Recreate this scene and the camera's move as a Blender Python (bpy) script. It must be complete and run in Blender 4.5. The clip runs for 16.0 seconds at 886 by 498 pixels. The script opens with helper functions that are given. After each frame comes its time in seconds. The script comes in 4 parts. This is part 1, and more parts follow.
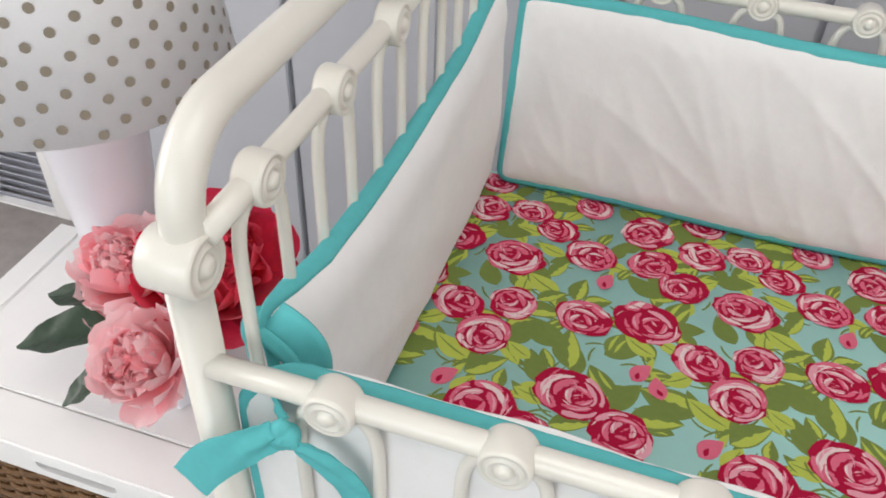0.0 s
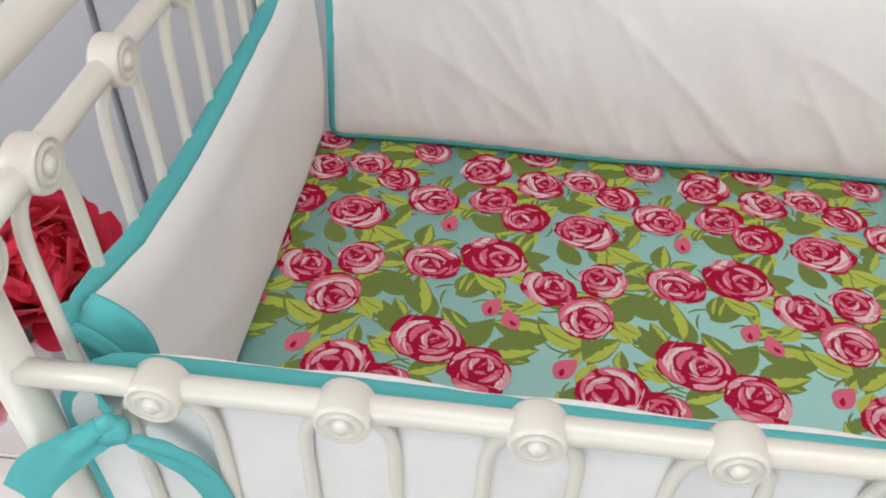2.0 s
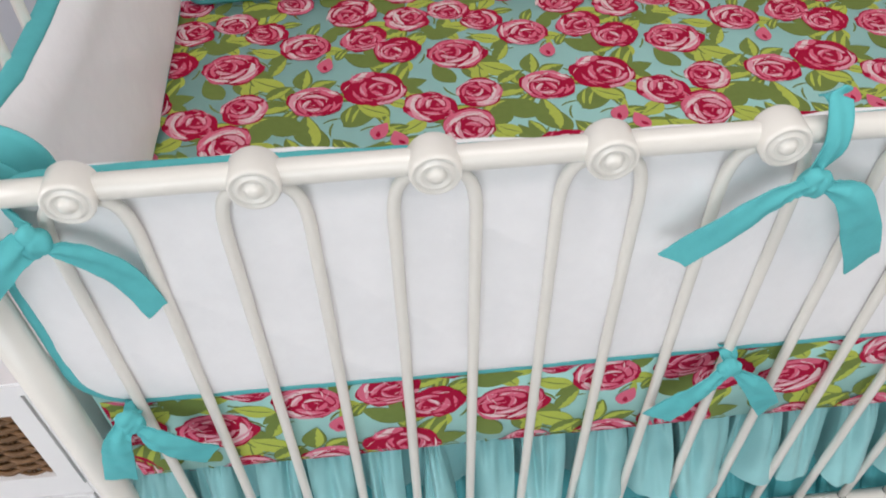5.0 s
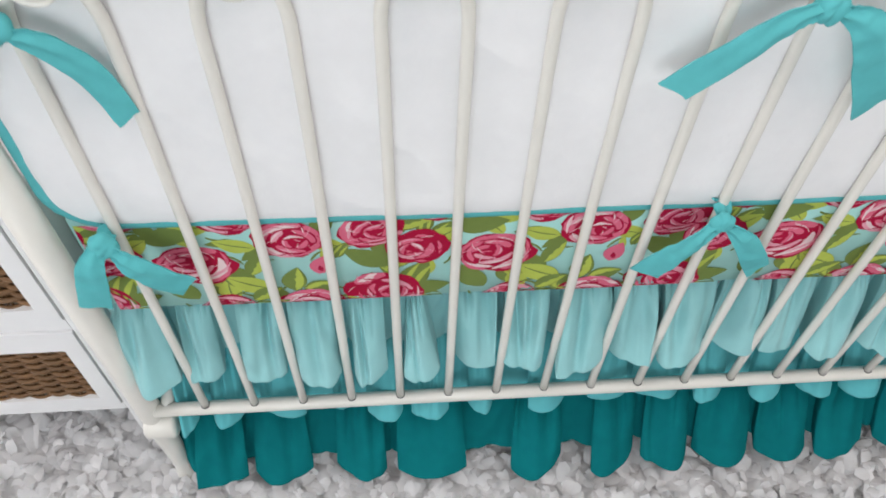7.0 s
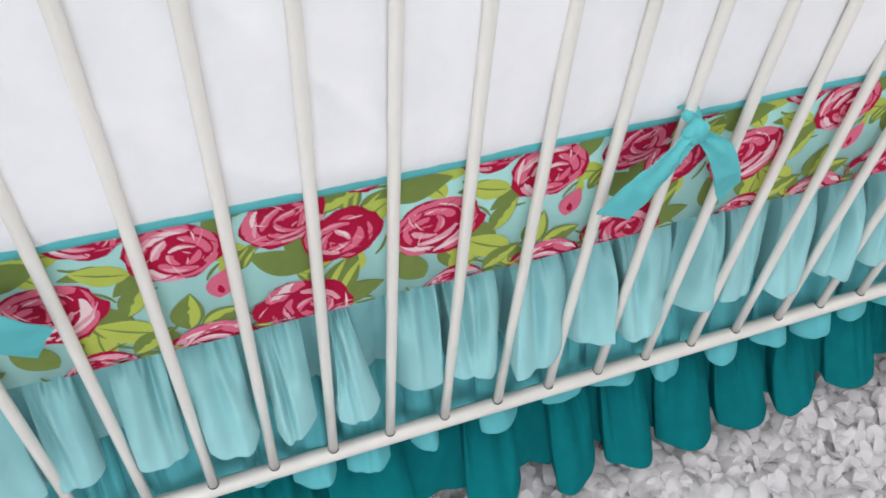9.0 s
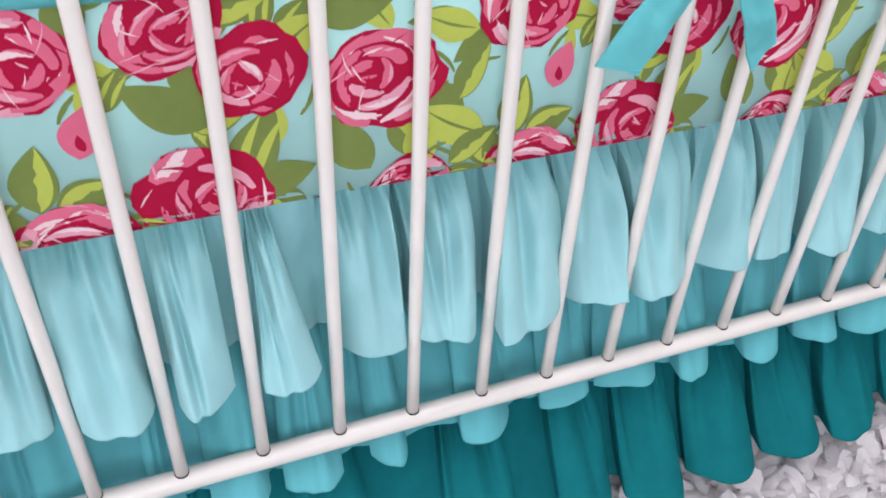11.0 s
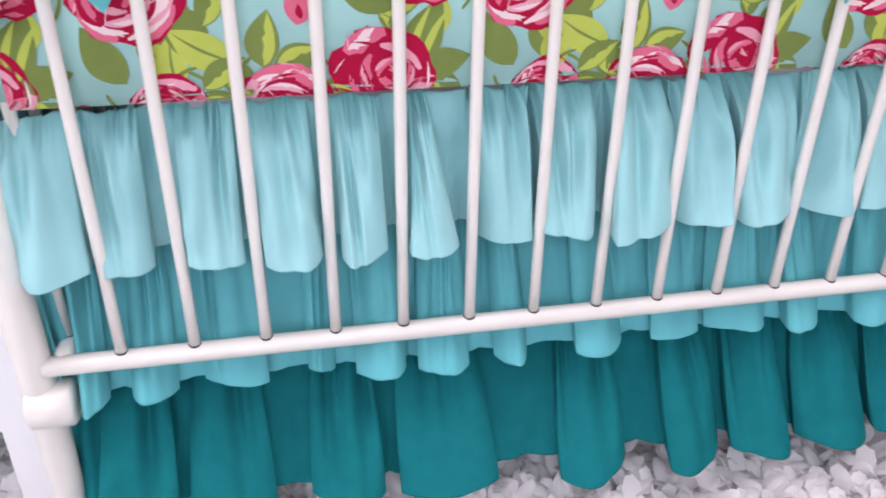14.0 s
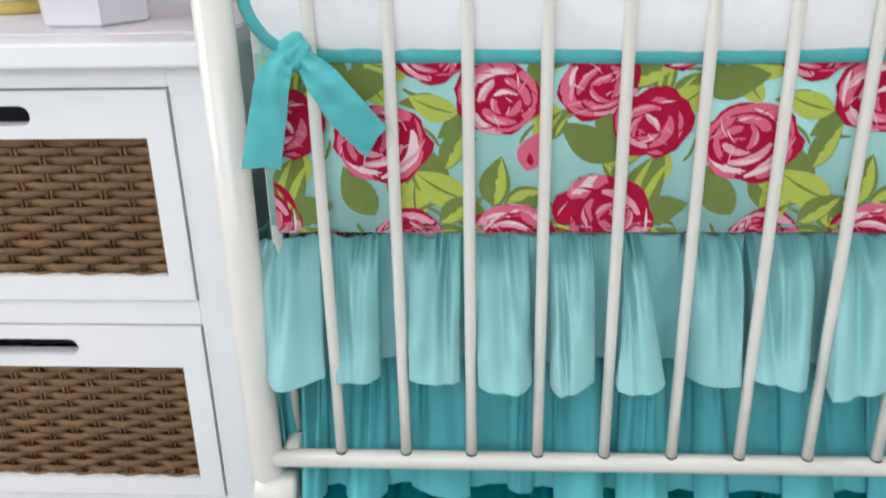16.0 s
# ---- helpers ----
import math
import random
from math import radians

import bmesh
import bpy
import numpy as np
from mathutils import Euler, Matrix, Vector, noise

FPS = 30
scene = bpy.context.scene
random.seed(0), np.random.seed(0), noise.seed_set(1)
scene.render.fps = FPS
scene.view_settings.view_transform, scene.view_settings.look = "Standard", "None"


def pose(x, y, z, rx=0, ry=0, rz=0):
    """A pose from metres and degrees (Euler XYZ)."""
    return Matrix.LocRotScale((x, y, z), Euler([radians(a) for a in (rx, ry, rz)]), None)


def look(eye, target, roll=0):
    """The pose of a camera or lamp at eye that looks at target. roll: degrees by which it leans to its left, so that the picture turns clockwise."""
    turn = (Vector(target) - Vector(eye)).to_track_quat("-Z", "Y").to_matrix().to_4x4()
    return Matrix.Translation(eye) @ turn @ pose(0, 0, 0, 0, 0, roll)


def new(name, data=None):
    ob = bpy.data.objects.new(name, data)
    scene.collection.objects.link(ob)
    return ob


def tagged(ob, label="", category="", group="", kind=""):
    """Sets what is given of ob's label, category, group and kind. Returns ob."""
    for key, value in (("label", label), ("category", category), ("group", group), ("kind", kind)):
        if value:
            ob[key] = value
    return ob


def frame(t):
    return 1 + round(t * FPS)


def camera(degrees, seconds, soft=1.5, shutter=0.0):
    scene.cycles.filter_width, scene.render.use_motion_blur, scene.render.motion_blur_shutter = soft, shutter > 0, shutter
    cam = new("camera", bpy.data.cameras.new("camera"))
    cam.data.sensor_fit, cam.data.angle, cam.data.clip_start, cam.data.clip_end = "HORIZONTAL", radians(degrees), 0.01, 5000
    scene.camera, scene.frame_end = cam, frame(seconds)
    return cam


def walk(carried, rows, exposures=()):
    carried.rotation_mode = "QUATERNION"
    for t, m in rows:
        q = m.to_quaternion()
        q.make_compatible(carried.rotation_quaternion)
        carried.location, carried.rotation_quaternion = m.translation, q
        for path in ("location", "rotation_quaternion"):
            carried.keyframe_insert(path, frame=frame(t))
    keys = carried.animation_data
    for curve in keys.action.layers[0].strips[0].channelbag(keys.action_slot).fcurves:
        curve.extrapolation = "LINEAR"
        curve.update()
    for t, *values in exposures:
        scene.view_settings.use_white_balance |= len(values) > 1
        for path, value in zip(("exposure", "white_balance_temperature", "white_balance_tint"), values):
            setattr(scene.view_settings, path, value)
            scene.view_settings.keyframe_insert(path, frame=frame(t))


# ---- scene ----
cam = camera(55.7, 16.0, 1.7, 0.35)
PATH = [
    (0, (0.277, -0.345, 1.424), (-0.159, 1.108, 0.12), 2.6),
    (0.5, (0.287, -0.337, 1.421), (-0.083, 1.124, 0.106), 2.5),
    (1, (0.294, -0.328, 1.416), (0.007, 1.13, 0.077), 2.5),
    (1.5, (0.308, -0.326, 1.413), (0.109, 1.131, 0.057), 2.2),
    (2, (0.322, -0.33, 1.413), (0.182, 1.121, 0.043), 1.7),
    (2.5, (0.33, -0.335, 1.407), (0.277, 1.106, 0.021), 1.1),
    (3, (0.33, -0.351, 1.403), (0.357, 1.074, -0.001), 0.3),
    (3.5, (0.328, -0.373, 1.393), (0.393, 1.027, -0.034), -0.6),
    (4, (0.324, -0.397, 1.387), (0.407, 0.983, -0.058), -0.8),
    (4.5, (0.318, -0.424, 1.373), (0.429, 0.934, -0.091), -1.0),
    (4.7, (0.32, -0.435, 1.368), (0.434, 0.907, -0.11), -1.3),
    (6.8, (0.331, -0.483, 1.323), (0.428, 0.659, -0.316), 1.0),
    (7, (0.33, -0.482, 1.3), (0.437, 0.654, -0.343), 1.9),
    (7.5, (0.311, -0.469, 1.261), (0.482, 0.655, -0.385), 4.4),
    (8, (0.262, -0.44, 1.224), (0.551, 0.682, -0.406), 2.8),
    (8.2, (0.243, -0.432, 1.202), (0.607, 0.708, -0.401), 2.9),
    (10.3, (0.264, -0.439, 0.913), (0.874, 0.906, -0.435), 3.8),
    (10.5, (0.273, -0.446, 0.884), (0.891, 0.939, -0.42), 3.4),
    (11, (0.28, -0.452, 0.819), (0.903, 0.997, -0.41), 2.9),
    (11.5, (0.273, -0.469, 0.771), (0.941, 1.032, -0.369), 3.2),
    (12, (0.273, -0.508, 0.746), (0.927, 1.044, -0.334), 2.4),
    (12.5, (0.269, -0.545, 0.728), (0.935, 1.02, -0.324), 2.1),
    (13, (0.258, -0.589, 0.727), (0.904, 1.007, -0.29), 1.6),
    (13.5, (0.241, -0.633, 0.724), (0.727, 1.036, -0.266), 1.2),
    (14, (0.232, -0.654, 0.728), (0.57, 1.045, -0.273), 0.7),
    (14.5, (0.228, -0.674, 0.735), (0.403, 1.059, -0.249), -0.3),
    (15, (0.219, -0.692, 0.737), (0.271, 1.083, -0.184), -0.8),
    (15.5, (0.215, -0.696, 0.746), (0.166, 1.108, -0.116), -0.9),
    (16, (0.215, -0.688, 0.764), (0.099, 1.16, 0.006), -1.3),
]
EXPOSURES = [(0.0, -0.26, 7000, 12), (2.5, -0.29, 7000, 12), (4.5, -0.31, 6850, 15), (7.0, -0.26, 6800, 13), (8.0, -0.22, 6750, 13), (10.5, 0.01, 6600, 22), (12.5, 0.22, 6600, 29),
             (13.5, 0.21, 6680, 33), (14.5, 0.13, 6500, 21), (15.0, 0.10, 6540, 17), (15.5, 0.05, 6580, 14), (16.0, -0.16, 6650, 12)]
walk(cam, [(t, look(eye, target, roll)) for t, eye, target, roll in PATH], EXPOSURES)

# ---- world and lights ----
world = bpy.data.worlds.new("sky")
scene.world = world
world.use_nodes = True
wn = world.node_tree.nodes
sky = wn.new("ShaderNodeTexSky")
sky.sky_type = "NISHITA"
sky.sun_disc = False
sky.sun_elevation, sky.sun_rotation = radians(50), radians(200)
world.node_tree.links.new(sky.outputs[0], wn["Background"].inputs[0])
wn["Background"].inputs[1].default_value = 0.12


def added_light(name, place, target, wide, high, watts, colour):
    data = bpy.data.lights.new(name, "AREA")
    data.shape, data.size, data.size_y = "RECTANGLE", wide, high
    data.energy, data.color = watts, colour
    ob = new(name, data)
    ob.matrix_world = look(place, target)
    return ob


# area lamps added to light the room; no source of theirs is in view
added_light("added_light", (-0.3, -2.36, 1.55), (0.2, 0.0, 1.1), 2.2, 1.3, 33, (0.80, 0.93, 1.0))
added_light("added_light", (2.56, -0.6, 1.55), (0.6, 0.5, 0.9), 1.8, 1.3, 9, (1.0, 0.95, 0.89))
added_light("added_light", (-2.56, -0.5, 1.60), (0.6, 0.2, 0.8), 1.6, 1.3, 43, (0.98, 0.98, 1.0))
# overhead lamp added to brighten the surfaces that face up
added_light("added_overhead_light", (0.85, -0.5, 2.56), (0.85, -0.5, 0.0), 1.5, 1.15, 23, (1.0, 0.985, 0.965))

# ---- materials ----


def material(name, colour, rough=0.6, var=0.06, scale=40.0, bump=0.0, bump_scale=200.0, coarse=6.0, sheen=0.0, coat=0.0, random_value=0.0, spec=0.5):
    """A surface with colour variation at two scales and a fine relief."""
    m = bpy.data.materials.new(name)
    m.use_nodes = True
    n, link = m.node_tree.nodes, m.node_tree.links.new
    b = n["Principled BSDF"]
    b.inputs["Roughness"].default_value = rough
    b.inputs["Specular IOR Level"].default_value = spec
    b.inputs["Sheen Weight"].default_value = sheen
    b.inputs["Coat Weight"].default_value = coat
    where = n.new("ShaderNodeTexCoord")
    fine, broad = n.new("ShaderNodeTexNoise"), n.new("ShaderNodeTexNoise")
    fine.inputs["Scale"].default_value, broad.inputs["Scale"].default_value = scale, coarse
    fine.inputs["Detail"].default_value = 4
    both = n.new("ShaderNodeMath")
    both.operation = "ADD"
    for tex in (fine, broad):
        link(where.outputs["Object"], tex.inputs["Vector"])
    link(fine.outputs["Fac"], both.inputs[0])
    link(broad.outputs["Fac"], both.inputs[1])
    ramp = n.new("ShaderNodeMapRange")
    ramp.inputs["From Min"].default_value, ramp.inputs["From Max"].default_value = 0.6, 1.4
    ramp.inputs["To Min"].default_value, ramp.inputs["To Max"].default_value = 1 - var, 1 + var
    link(both.outputs[0], ramp.inputs["Value"])
    value = ramp.outputs[0]
    if random_value:
        info = n.new("ShaderNodeObjectInfo")
        spread = n.new("ShaderNodeMapRange")
        spread.inputs["To Min"].default_value, spread.inputs["To Max"].default_value = 1 - random_value, 1 + random_value
        link(info.outputs["Random"], spread.inputs["Value"])
        times = n.new("ShaderNodeMath")
        times.operation = "MULTIPLY"
        link(value, times.inputs[0])
        link(spread.outputs[0], times.inputs[1])
        value = times.outputs[0]
    tint = n.new("ShaderNodeHueSaturation")
    tint.inputs["Color"].default_value = (*colour, 1)
    link(value, tint.inputs["Value"])
    link(tint.outputs[0], b.inputs["Base Color"])
    if bump:
        relief, height = n.new("ShaderNodeBump"), n.new("ShaderNodeTexNoise")
        height.inputs["Scale"].default_value = bump_scale
        height.inputs["Detail"].default_value = 3
        relief.inputs["Strength"].default_value = bump
        relief.inputs["Distance"].default_value = 0.002
        link(where.outputs["Object"], height.inputs["Vector"])
        link(height.outputs["Fac"], relief.inputs["Height"])
        link(relief.outputs[0], b.inputs["Normal"])
    return m


ENAMEL = material("cream_enamel", (0.745, 0.722, 0.665), 0.30, 0.03, 30, 0.10, 90, coat=0.3)
WHITE_COTTON = material("white_cotton", (0.85, 0.845, 0.85), 0.88, 0.025, 60, 0.55, 45, coarse=9, sheen=0.15, spec=0.12)
TEAL_COTTON = material("teal_cotton", (0.098, 0.46, 0.48), 0.8, 0.06, 90, 0.3, 110, spec=0.15)
AQUA_LIGHT = material("light_aqua_cotton", (0.275, 0.575, 0.588), 0.5, 0.04, 50, 0.3, 45, sheen=0.1, spec=0.3)
AQUA_MID = material("mid_aqua_cotton", (0.100, 0.45, 0.487), 0.6, 0.05, 50, 0.3, 45, spec=0.15)
TEAL_DEEP = material("deep_teal_cotton", (0.0005, 0.155, 0.167), 0.85, 0.10, 50, 0.3, 45, spec=0.02)
SHEET = material("aqua_sheet_cotton", (0.37, 0.67, 0.63), 0.85, 0.03, 60, 0.2, 30, spec=0.15)
CRIMSON = material("crimson_print", (0.42, 0.008, 0.045), 0.85, 0.08, 120, spec=0.12)
PINK = material("pink_print", (0.72, 0.15, 0.24), 0.85, 0.06, 120, spec=0.12)
ROSE = material("light_pink_print", (0.77, 0.35, 0.43), 0.85, 0.06, 120, spec=0.12)
PALE = material("pale_pink_print", (0.82, 0.64, 0.65), 0.85, 0.04, 120, spec=0.12)
OLIVE = material("olive_print", (0.180, 0.245, 0.065), 0.85, 0.08, 120, spec=0.12)
LIME = material("lime_print", (0.46, 0.54, 0.10), 0.85, 0.06, 120, spec=0.12)
PAINT = material("white_furniture_paint", (0.90, 0.89, 0.89), 0.4, 0.02, 30, 0.08, 50)
# near-black colour that stands in for shade in gaps and recesses
DARK = material("gap_shade", (0.03, 0.03, 0.03), 0.8, 0.05, 40)
RATTAN = material("brown_rattan", (0.185, 0.092, 0.036), 0.5, 0.25, 160, 0.5, 300, coarse=40, random_value=0.15)
# darker copy of the rattan, for the shade between its strands
RATTAN_SHADE = material("rattan_gap_shade", (0.09, 0.045, 0.020), 0.7, 0.2, 100, 0.3, 200)
WALL = material("white_painted_boards", (0.53, 0.54, 0.585), 0.55, 0.03, 12, 0.1, 40, coarse=1.5)
PLASTER = material("white_plaster", (0.66, 0.65, 0.64), 0.9, 0.02, 20, 0.1, 80, coarse=1)
BOARDS = material("grey_brown_floorboards", (0.32, 0.29, 0.28), 0.5, 0.2, 30, 0.2, 60, coarse=4)
RAG = material("white_rag_strips", (0.90, 0.89, 0.89), 0.9, 0.05, 30, 0.3, 120, coarse=8)
RUG_BASE = material("white_rug_backing", (0.86, 0.85, 0.85), 0.95, 0.1, 30)
SHADE = material("white_lamp_shade", (0.90, 0.89, 0.91), 0.85, 0.02, 60, 0.15, 400)
TAUPE = material("taupe_dots", (0.25, 0.21, 0.165), 0.7, 0.05, 200)
SLAT = material("grey_louvre_slats", (0.36, 0.37, 0.43), 0.6, 0.05, 40)
CERAMIC = material("white_ceramic", (0.82, 0.81, 0.86), 0.3, 0.02, 15, coat=0.3)
GOLD = material("brass", (0.60, 0.45, 0.12), 0.35, 0.06, 40)
PETAL_PINK = material("pink_peony_petals", (1.0, 0.27, 0.33), 0.7, 0.05, 60, 0.3, 120, coarse=14, sheen=0.2, random_value=0.06)
PETAL_LIGHT = material("blush_peony_petals", (1.0, 0.42, 0.47), 0.7, 0.05, 60, 0.3, 120, coarse=14, sheen=0.2, random_value=0.06)
PETAL_RED = material("crimson_peony_petals", (0.75, 0.018, 0.07), 0.65, 0.18, 60, 0.3, 120, coarse=14, sheen=0.2, random_value=0.2)
for m, share in ((PETAL_PINK, 0.34), (PETAL_LIGHT, 0.34), (PETAL_RED, 0.34), (RAG, 0.48), (SHADE, 0.25)):
    # thin petals and cloth let a part of the light through
    nodes, link = m.node_tree.nodes, m.node_tree.links.new
    b = nodes["Principled BSDF"]
    through_light, mix = nodes.new("ShaderNodeBsdfTranslucent"), nodes.new("ShaderNodeMixShader")
    link(b.inputs["Base Color"].links[0].from_socket, through_light.inputs["Color"])
    mix.inputs[0].default_value = share
    link(b.outputs[0], mix.inputs[1])
    link(through_light.outputs[0], mix.inputs[2])
    link(mix.outputs[0], nodes["Material Output"].inputs["Surface"])
for m, tip in ((PETAL_PINK, (1.0, 0.56, 0.60)), (PETAL_LIGHT, (1.0, 0.80, 0.82)), (PETAL_RED, (0.80, 0.035, 0.10))):
    # petals pale towards their tips
    nodes, link = m.node_tree.nodes, m.node_tree.links.new
    tint = [n for n in nodes if n.bl_idname == "ShaderNodeHueSaturation"][0]
    where, split, ramp, blend = nodes.new("ShaderNodeTexCoord"), nodes.new("ShaderNodeSeparateXYZ"), nodes.new("ShaderNodeMapRange"), nodes.new("ShaderNodeMix")
    blend.data_type = "RGBA"
    link(where.outputs["Object"], split.inputs[0])
    link(split.outputs["Y"], ramp.inputs["Value"])
    ramp.inputs["From Min"].default_value, ramp.inputs["From Max"].default_value = 0.020, 0.058
    link(ramp.outputs[0], blend.inputs["Factor"])
    blend.inputs[6].default_value = tint.inputs["Color"].default_value
    blend.inputs[7].default_value = (*tip, 1)
    link(blend.outputs[2], tint.inputs["Color"])
LEAF = material("dark_green_leaf", (0.025, 0.055, 0.030), 0.4, 0.2, 40, 0.3, 90)
GLASS = bpy.data.materials.new("window_glass")
GLASS.use_nodes = True
GLASS.node_tree.nodes["Principled BSDF"].inputs["Transmission Weight"].default_value = 1
GLASS.node_tree.nodes["Principled BSDF"].inputs["Roughness"].default_value = 0.0

# ---- mesh tools ----


def mesh_from(name, verts, faces, mats, index=None, smooth=True):
    me = bpy.data.meshes.new(name)
    me.from_pydata([tuple(v) for v in verts], [], faces)
    for m in (mats if isinstance(mats, (list, tuple)) else [mats]):
        me.materials.append(m)
    if index is not None:
        me.polygons.foreach_set("material_index", index)
    me.polygons.foreach_set("use_smooth", [smooth] * len(me.polygons))
    me.update()
    return me


def part(name, me, parent, label=""):
    ob = new(name, me)
    ob.parent = parent
    return tagged(ob, label)


def thing(name, label, category, group="", kind="", at=(0, 0, 0)):
    ob = new(name)
    ob.location = at
    ob.empty_display_size = 0.05
    return tagged(ob, label, category, group, kind)


def box(lo, hi, bevel=0.0, mats=PAINT, name="box"):
    bm = bmesh.new()
    bmesh.ops.create_cube(bm, size=1)
    for v in bm.verts:
        v.co = Vector([lo[i] if v.co[i] < 0 else hi[i] for i in range(3)])
    if bevel:
        bmesh.ops.bevel(bm, geom=bm.edges[:], offset=bevel, segments=2, affect="EDGES")
    me = bpy.data.meshes.new(name)
    bm.to_mesh(me)
    bm.free()
    me.materials.append(mats)
    return me


def sweep(points, radius, seg=12, closed=False, flat=1.0, up=(0, 0, 1)):
    """A tube along points. radius: a number or one for each point; flat: its second half-width over its first."""
    pts = [Vector(p) for p in points]
    n = len(pts)
    radii = radius if isinstance(radius, (list, tuple)) else [radius] * n
    verts, faces = [], []
    side = None
    for i, p in enumerate(pts):
        a = pts[(i - 1) % n] if closed or i else p
        b = pts[(i + 1) % n] if closed or i < n - 1 else p
        t = (b - a).normalized()
        if side is None:
            ref = Vector(up)
            if abs(t.dot(ref)) > 0.9:
                ref = Vector((0, 1, 0)) if abs(t.y) < 0.9 else Vector((1, 0, 0))
            side = t.cross(ref).normalized()
        side = (side - t * side.dot(t)).normalized()
        other = t.cross(side)
        for k in range(seg):
            w = 2 * math.pi * k / seg
            verts.append(p + radii[i] * (math.cos(w) * side + flat * math.sin(w) * other))
    rings = n if closed else n - 1
    for i in range(rings):
        for k in range(seg):
            a, b = i * seg + k, i * seg + (k + 1) % seg
            c, d = ((i + 1) % n) * seg + (k + 1) % seg, ((i + 1) % n) * seg + k
            faces.append((a, b, c, d))
    if not closed:
        faces.append(tuple(reversed(range(seg))))
        faces.append(tuple(range((n - 1) * seg, n * seg)))
    return verts, faces


def lathe(profile, seg=28, axis="z"):
    """A turned body: profile rows of (radius, height) from one end to the other, about an axis."""
    verts, faces = [], []
    for r, h in profile:
        for k in range(seg):
            w = 2 * math.pi * k / seg
            a, b = r * math.cos(w), r * math.sin(w)
            verts.append({"z": (a, b, h), "y": (a, h, b), "x": (h, a, b)}[axis])
    for i in range(len(profile) - 1):
        for k in range(seg):
            faces.append((i * seg + k, i * seg + (k + 1) % seg, (i + 1) * seg + (k + 1) % seg, (i + 1) * seg + k))
    faces.append(tuple(reversed(range(seg))))
    faces.append(tuple(range((len(profile) - 1) * seg, len(profile) * seg)))
    return verts, faces


def shifted(vf, by):
    return [Vector(v) + Vector(by) for v in vf[0]], vf[1]


def arc(c, r, a0, a1, n, make):
    return [make(c[0] + r * math.cos(radians(a0 + (a1 - a0) * i / n)), c[1] + r * math.sin(radians(a0 + (a1 - a0) * i / n))) for i in range(n + 1)]


# ---- room ----
W, E_, S_, N_ = -2.6, 2.6, -2.4, 1.05
tagged(part("floor", box((W - 0.1, S_ - 0.1, -0.08), (E_ + 0.1, N_ + 0.12, 0.0), 0, BOARDS, "floor"), None), "grey-brown wooden floorboards partly under a white rug", "floor", kind="structure")
# the ceiling's opening is unseen, added to hold the overhead lamp
ceiling = thing("ceiling", "plain white plaster ceiling with an unseen opening added for light", "ceiling", kind="structure")
for a, b, c, d in ((W - 0.1, 0.05, S_ - 0.1, N_ + 0.12), (1.65, E_ + 0.1, S_ - 0.1, N_ + 0.12), (0.05, 1.65, S_ - 0.1, -1.1), (0.05, 1.65, 0.1, N_ + 0.12)):
    part("ceiling_section", box((a, c, 2.5), (b, d, 2.6), 0, PLASTER, "ceiling_section"), ceiling)


def wall_with_opening(name, along, fixed, thick, lo, hi, o_lo, o_hi, z0, z1, label):
    root = thing(name, label, "wall", kind="structure")
    for a, b, c, d in ((lo, o_lo, 0, 2.5), (o_hi, hi, 0, 2.5), (o_lo, o_hi, 0, z0), (o_lo, o_hi, z1, 2.5)):
        if along == "x":
            me = box((a, fixed - thick, c), (b, fixed, d), 0, PLASTER, name)
        else:
            me = box((fixed, a, c), (fixed + thick, b, d), 0, PLASTER, name)
        part("wall_section", me, root)
    return root


# openings out of view, added where the area lamps stand
wall_with_opening("wall_south", "x", S_, 0.12, W, E_, -1.4, 0.8, 0.9, 2.2, "plain white plaster wall with a wide added window")
wall_with_opening("wall_east", "y", E_, 0.12, S_, N_, -1.5, 0.3, 0.9, 2.2, "plain white plaster wall with an added window")
wall_with_opening("wall_west", "y", W - 0.12, 0.12, S_, N_, -1.3, 0.3, 0.95, 2.25, "plain white plaster wall with an added window")


def window(name, along, fixed, lo, hi, z0, z1):
    root = thing(name, "added white framed window, unseen, with clear panes", "window", kind="structure")
    at = (lambda a, d, z: (a, fixed - d, z)) if along == "x" else (lambda a, d, z: (fixed + d, a, z))

    def bar(a0, a1, c0, c1, n="window_frame"):
        p, q = at(a0, 0.03, c0), at(a1, 0.09, c1)
        part(n, box([min(p[i], q[i]) for i in range(3)], [max(p[i], q[i]) for i in range(3)], 0, PAINT, n), root)
    mid = (lo + hi) / 2
    for a0, a1, c0, c1 in ((lo, lo + 0.05, z0, z1), (hi - 0.05, hi, z0, z1), (mid - 0.03, mid + 0.03, z0 + 0.05, z1 - 0.05), (lo + 0.05, hi - 0.05, z0, z0 + 0.05), (lo + 0.05, hi - 0.05, z1 - 0.05, z1)):
        bar(a0, a1, c0, c1)
    for a0, a1 in ((lo + 0.05, mid - 0.03), (mid + 0.03, hi - 0.05)):
        p, q = at(a0, 0.058, z0 + 0.05), at(a1, 0.062, z1 - 0.05)
        pane = part("pane", box([min(p[i], q[i]) for i in range(3)], [max(p[i], q[i]) for i in range(3)], 0, GLASS, "pane"), root)
        pane.visible_shadow = False


# unseen windows added to fill these openings
window("added_window_1", "x", S_, -1.4, 0.8, 0.9, 2.2)
window("added_window_2", "y", E_, -1.5, 0.3, 0.9, 2.2)
window("added_window_3", "y", W - 0.12, -1.3, 0.3, 0.95, 2.25)

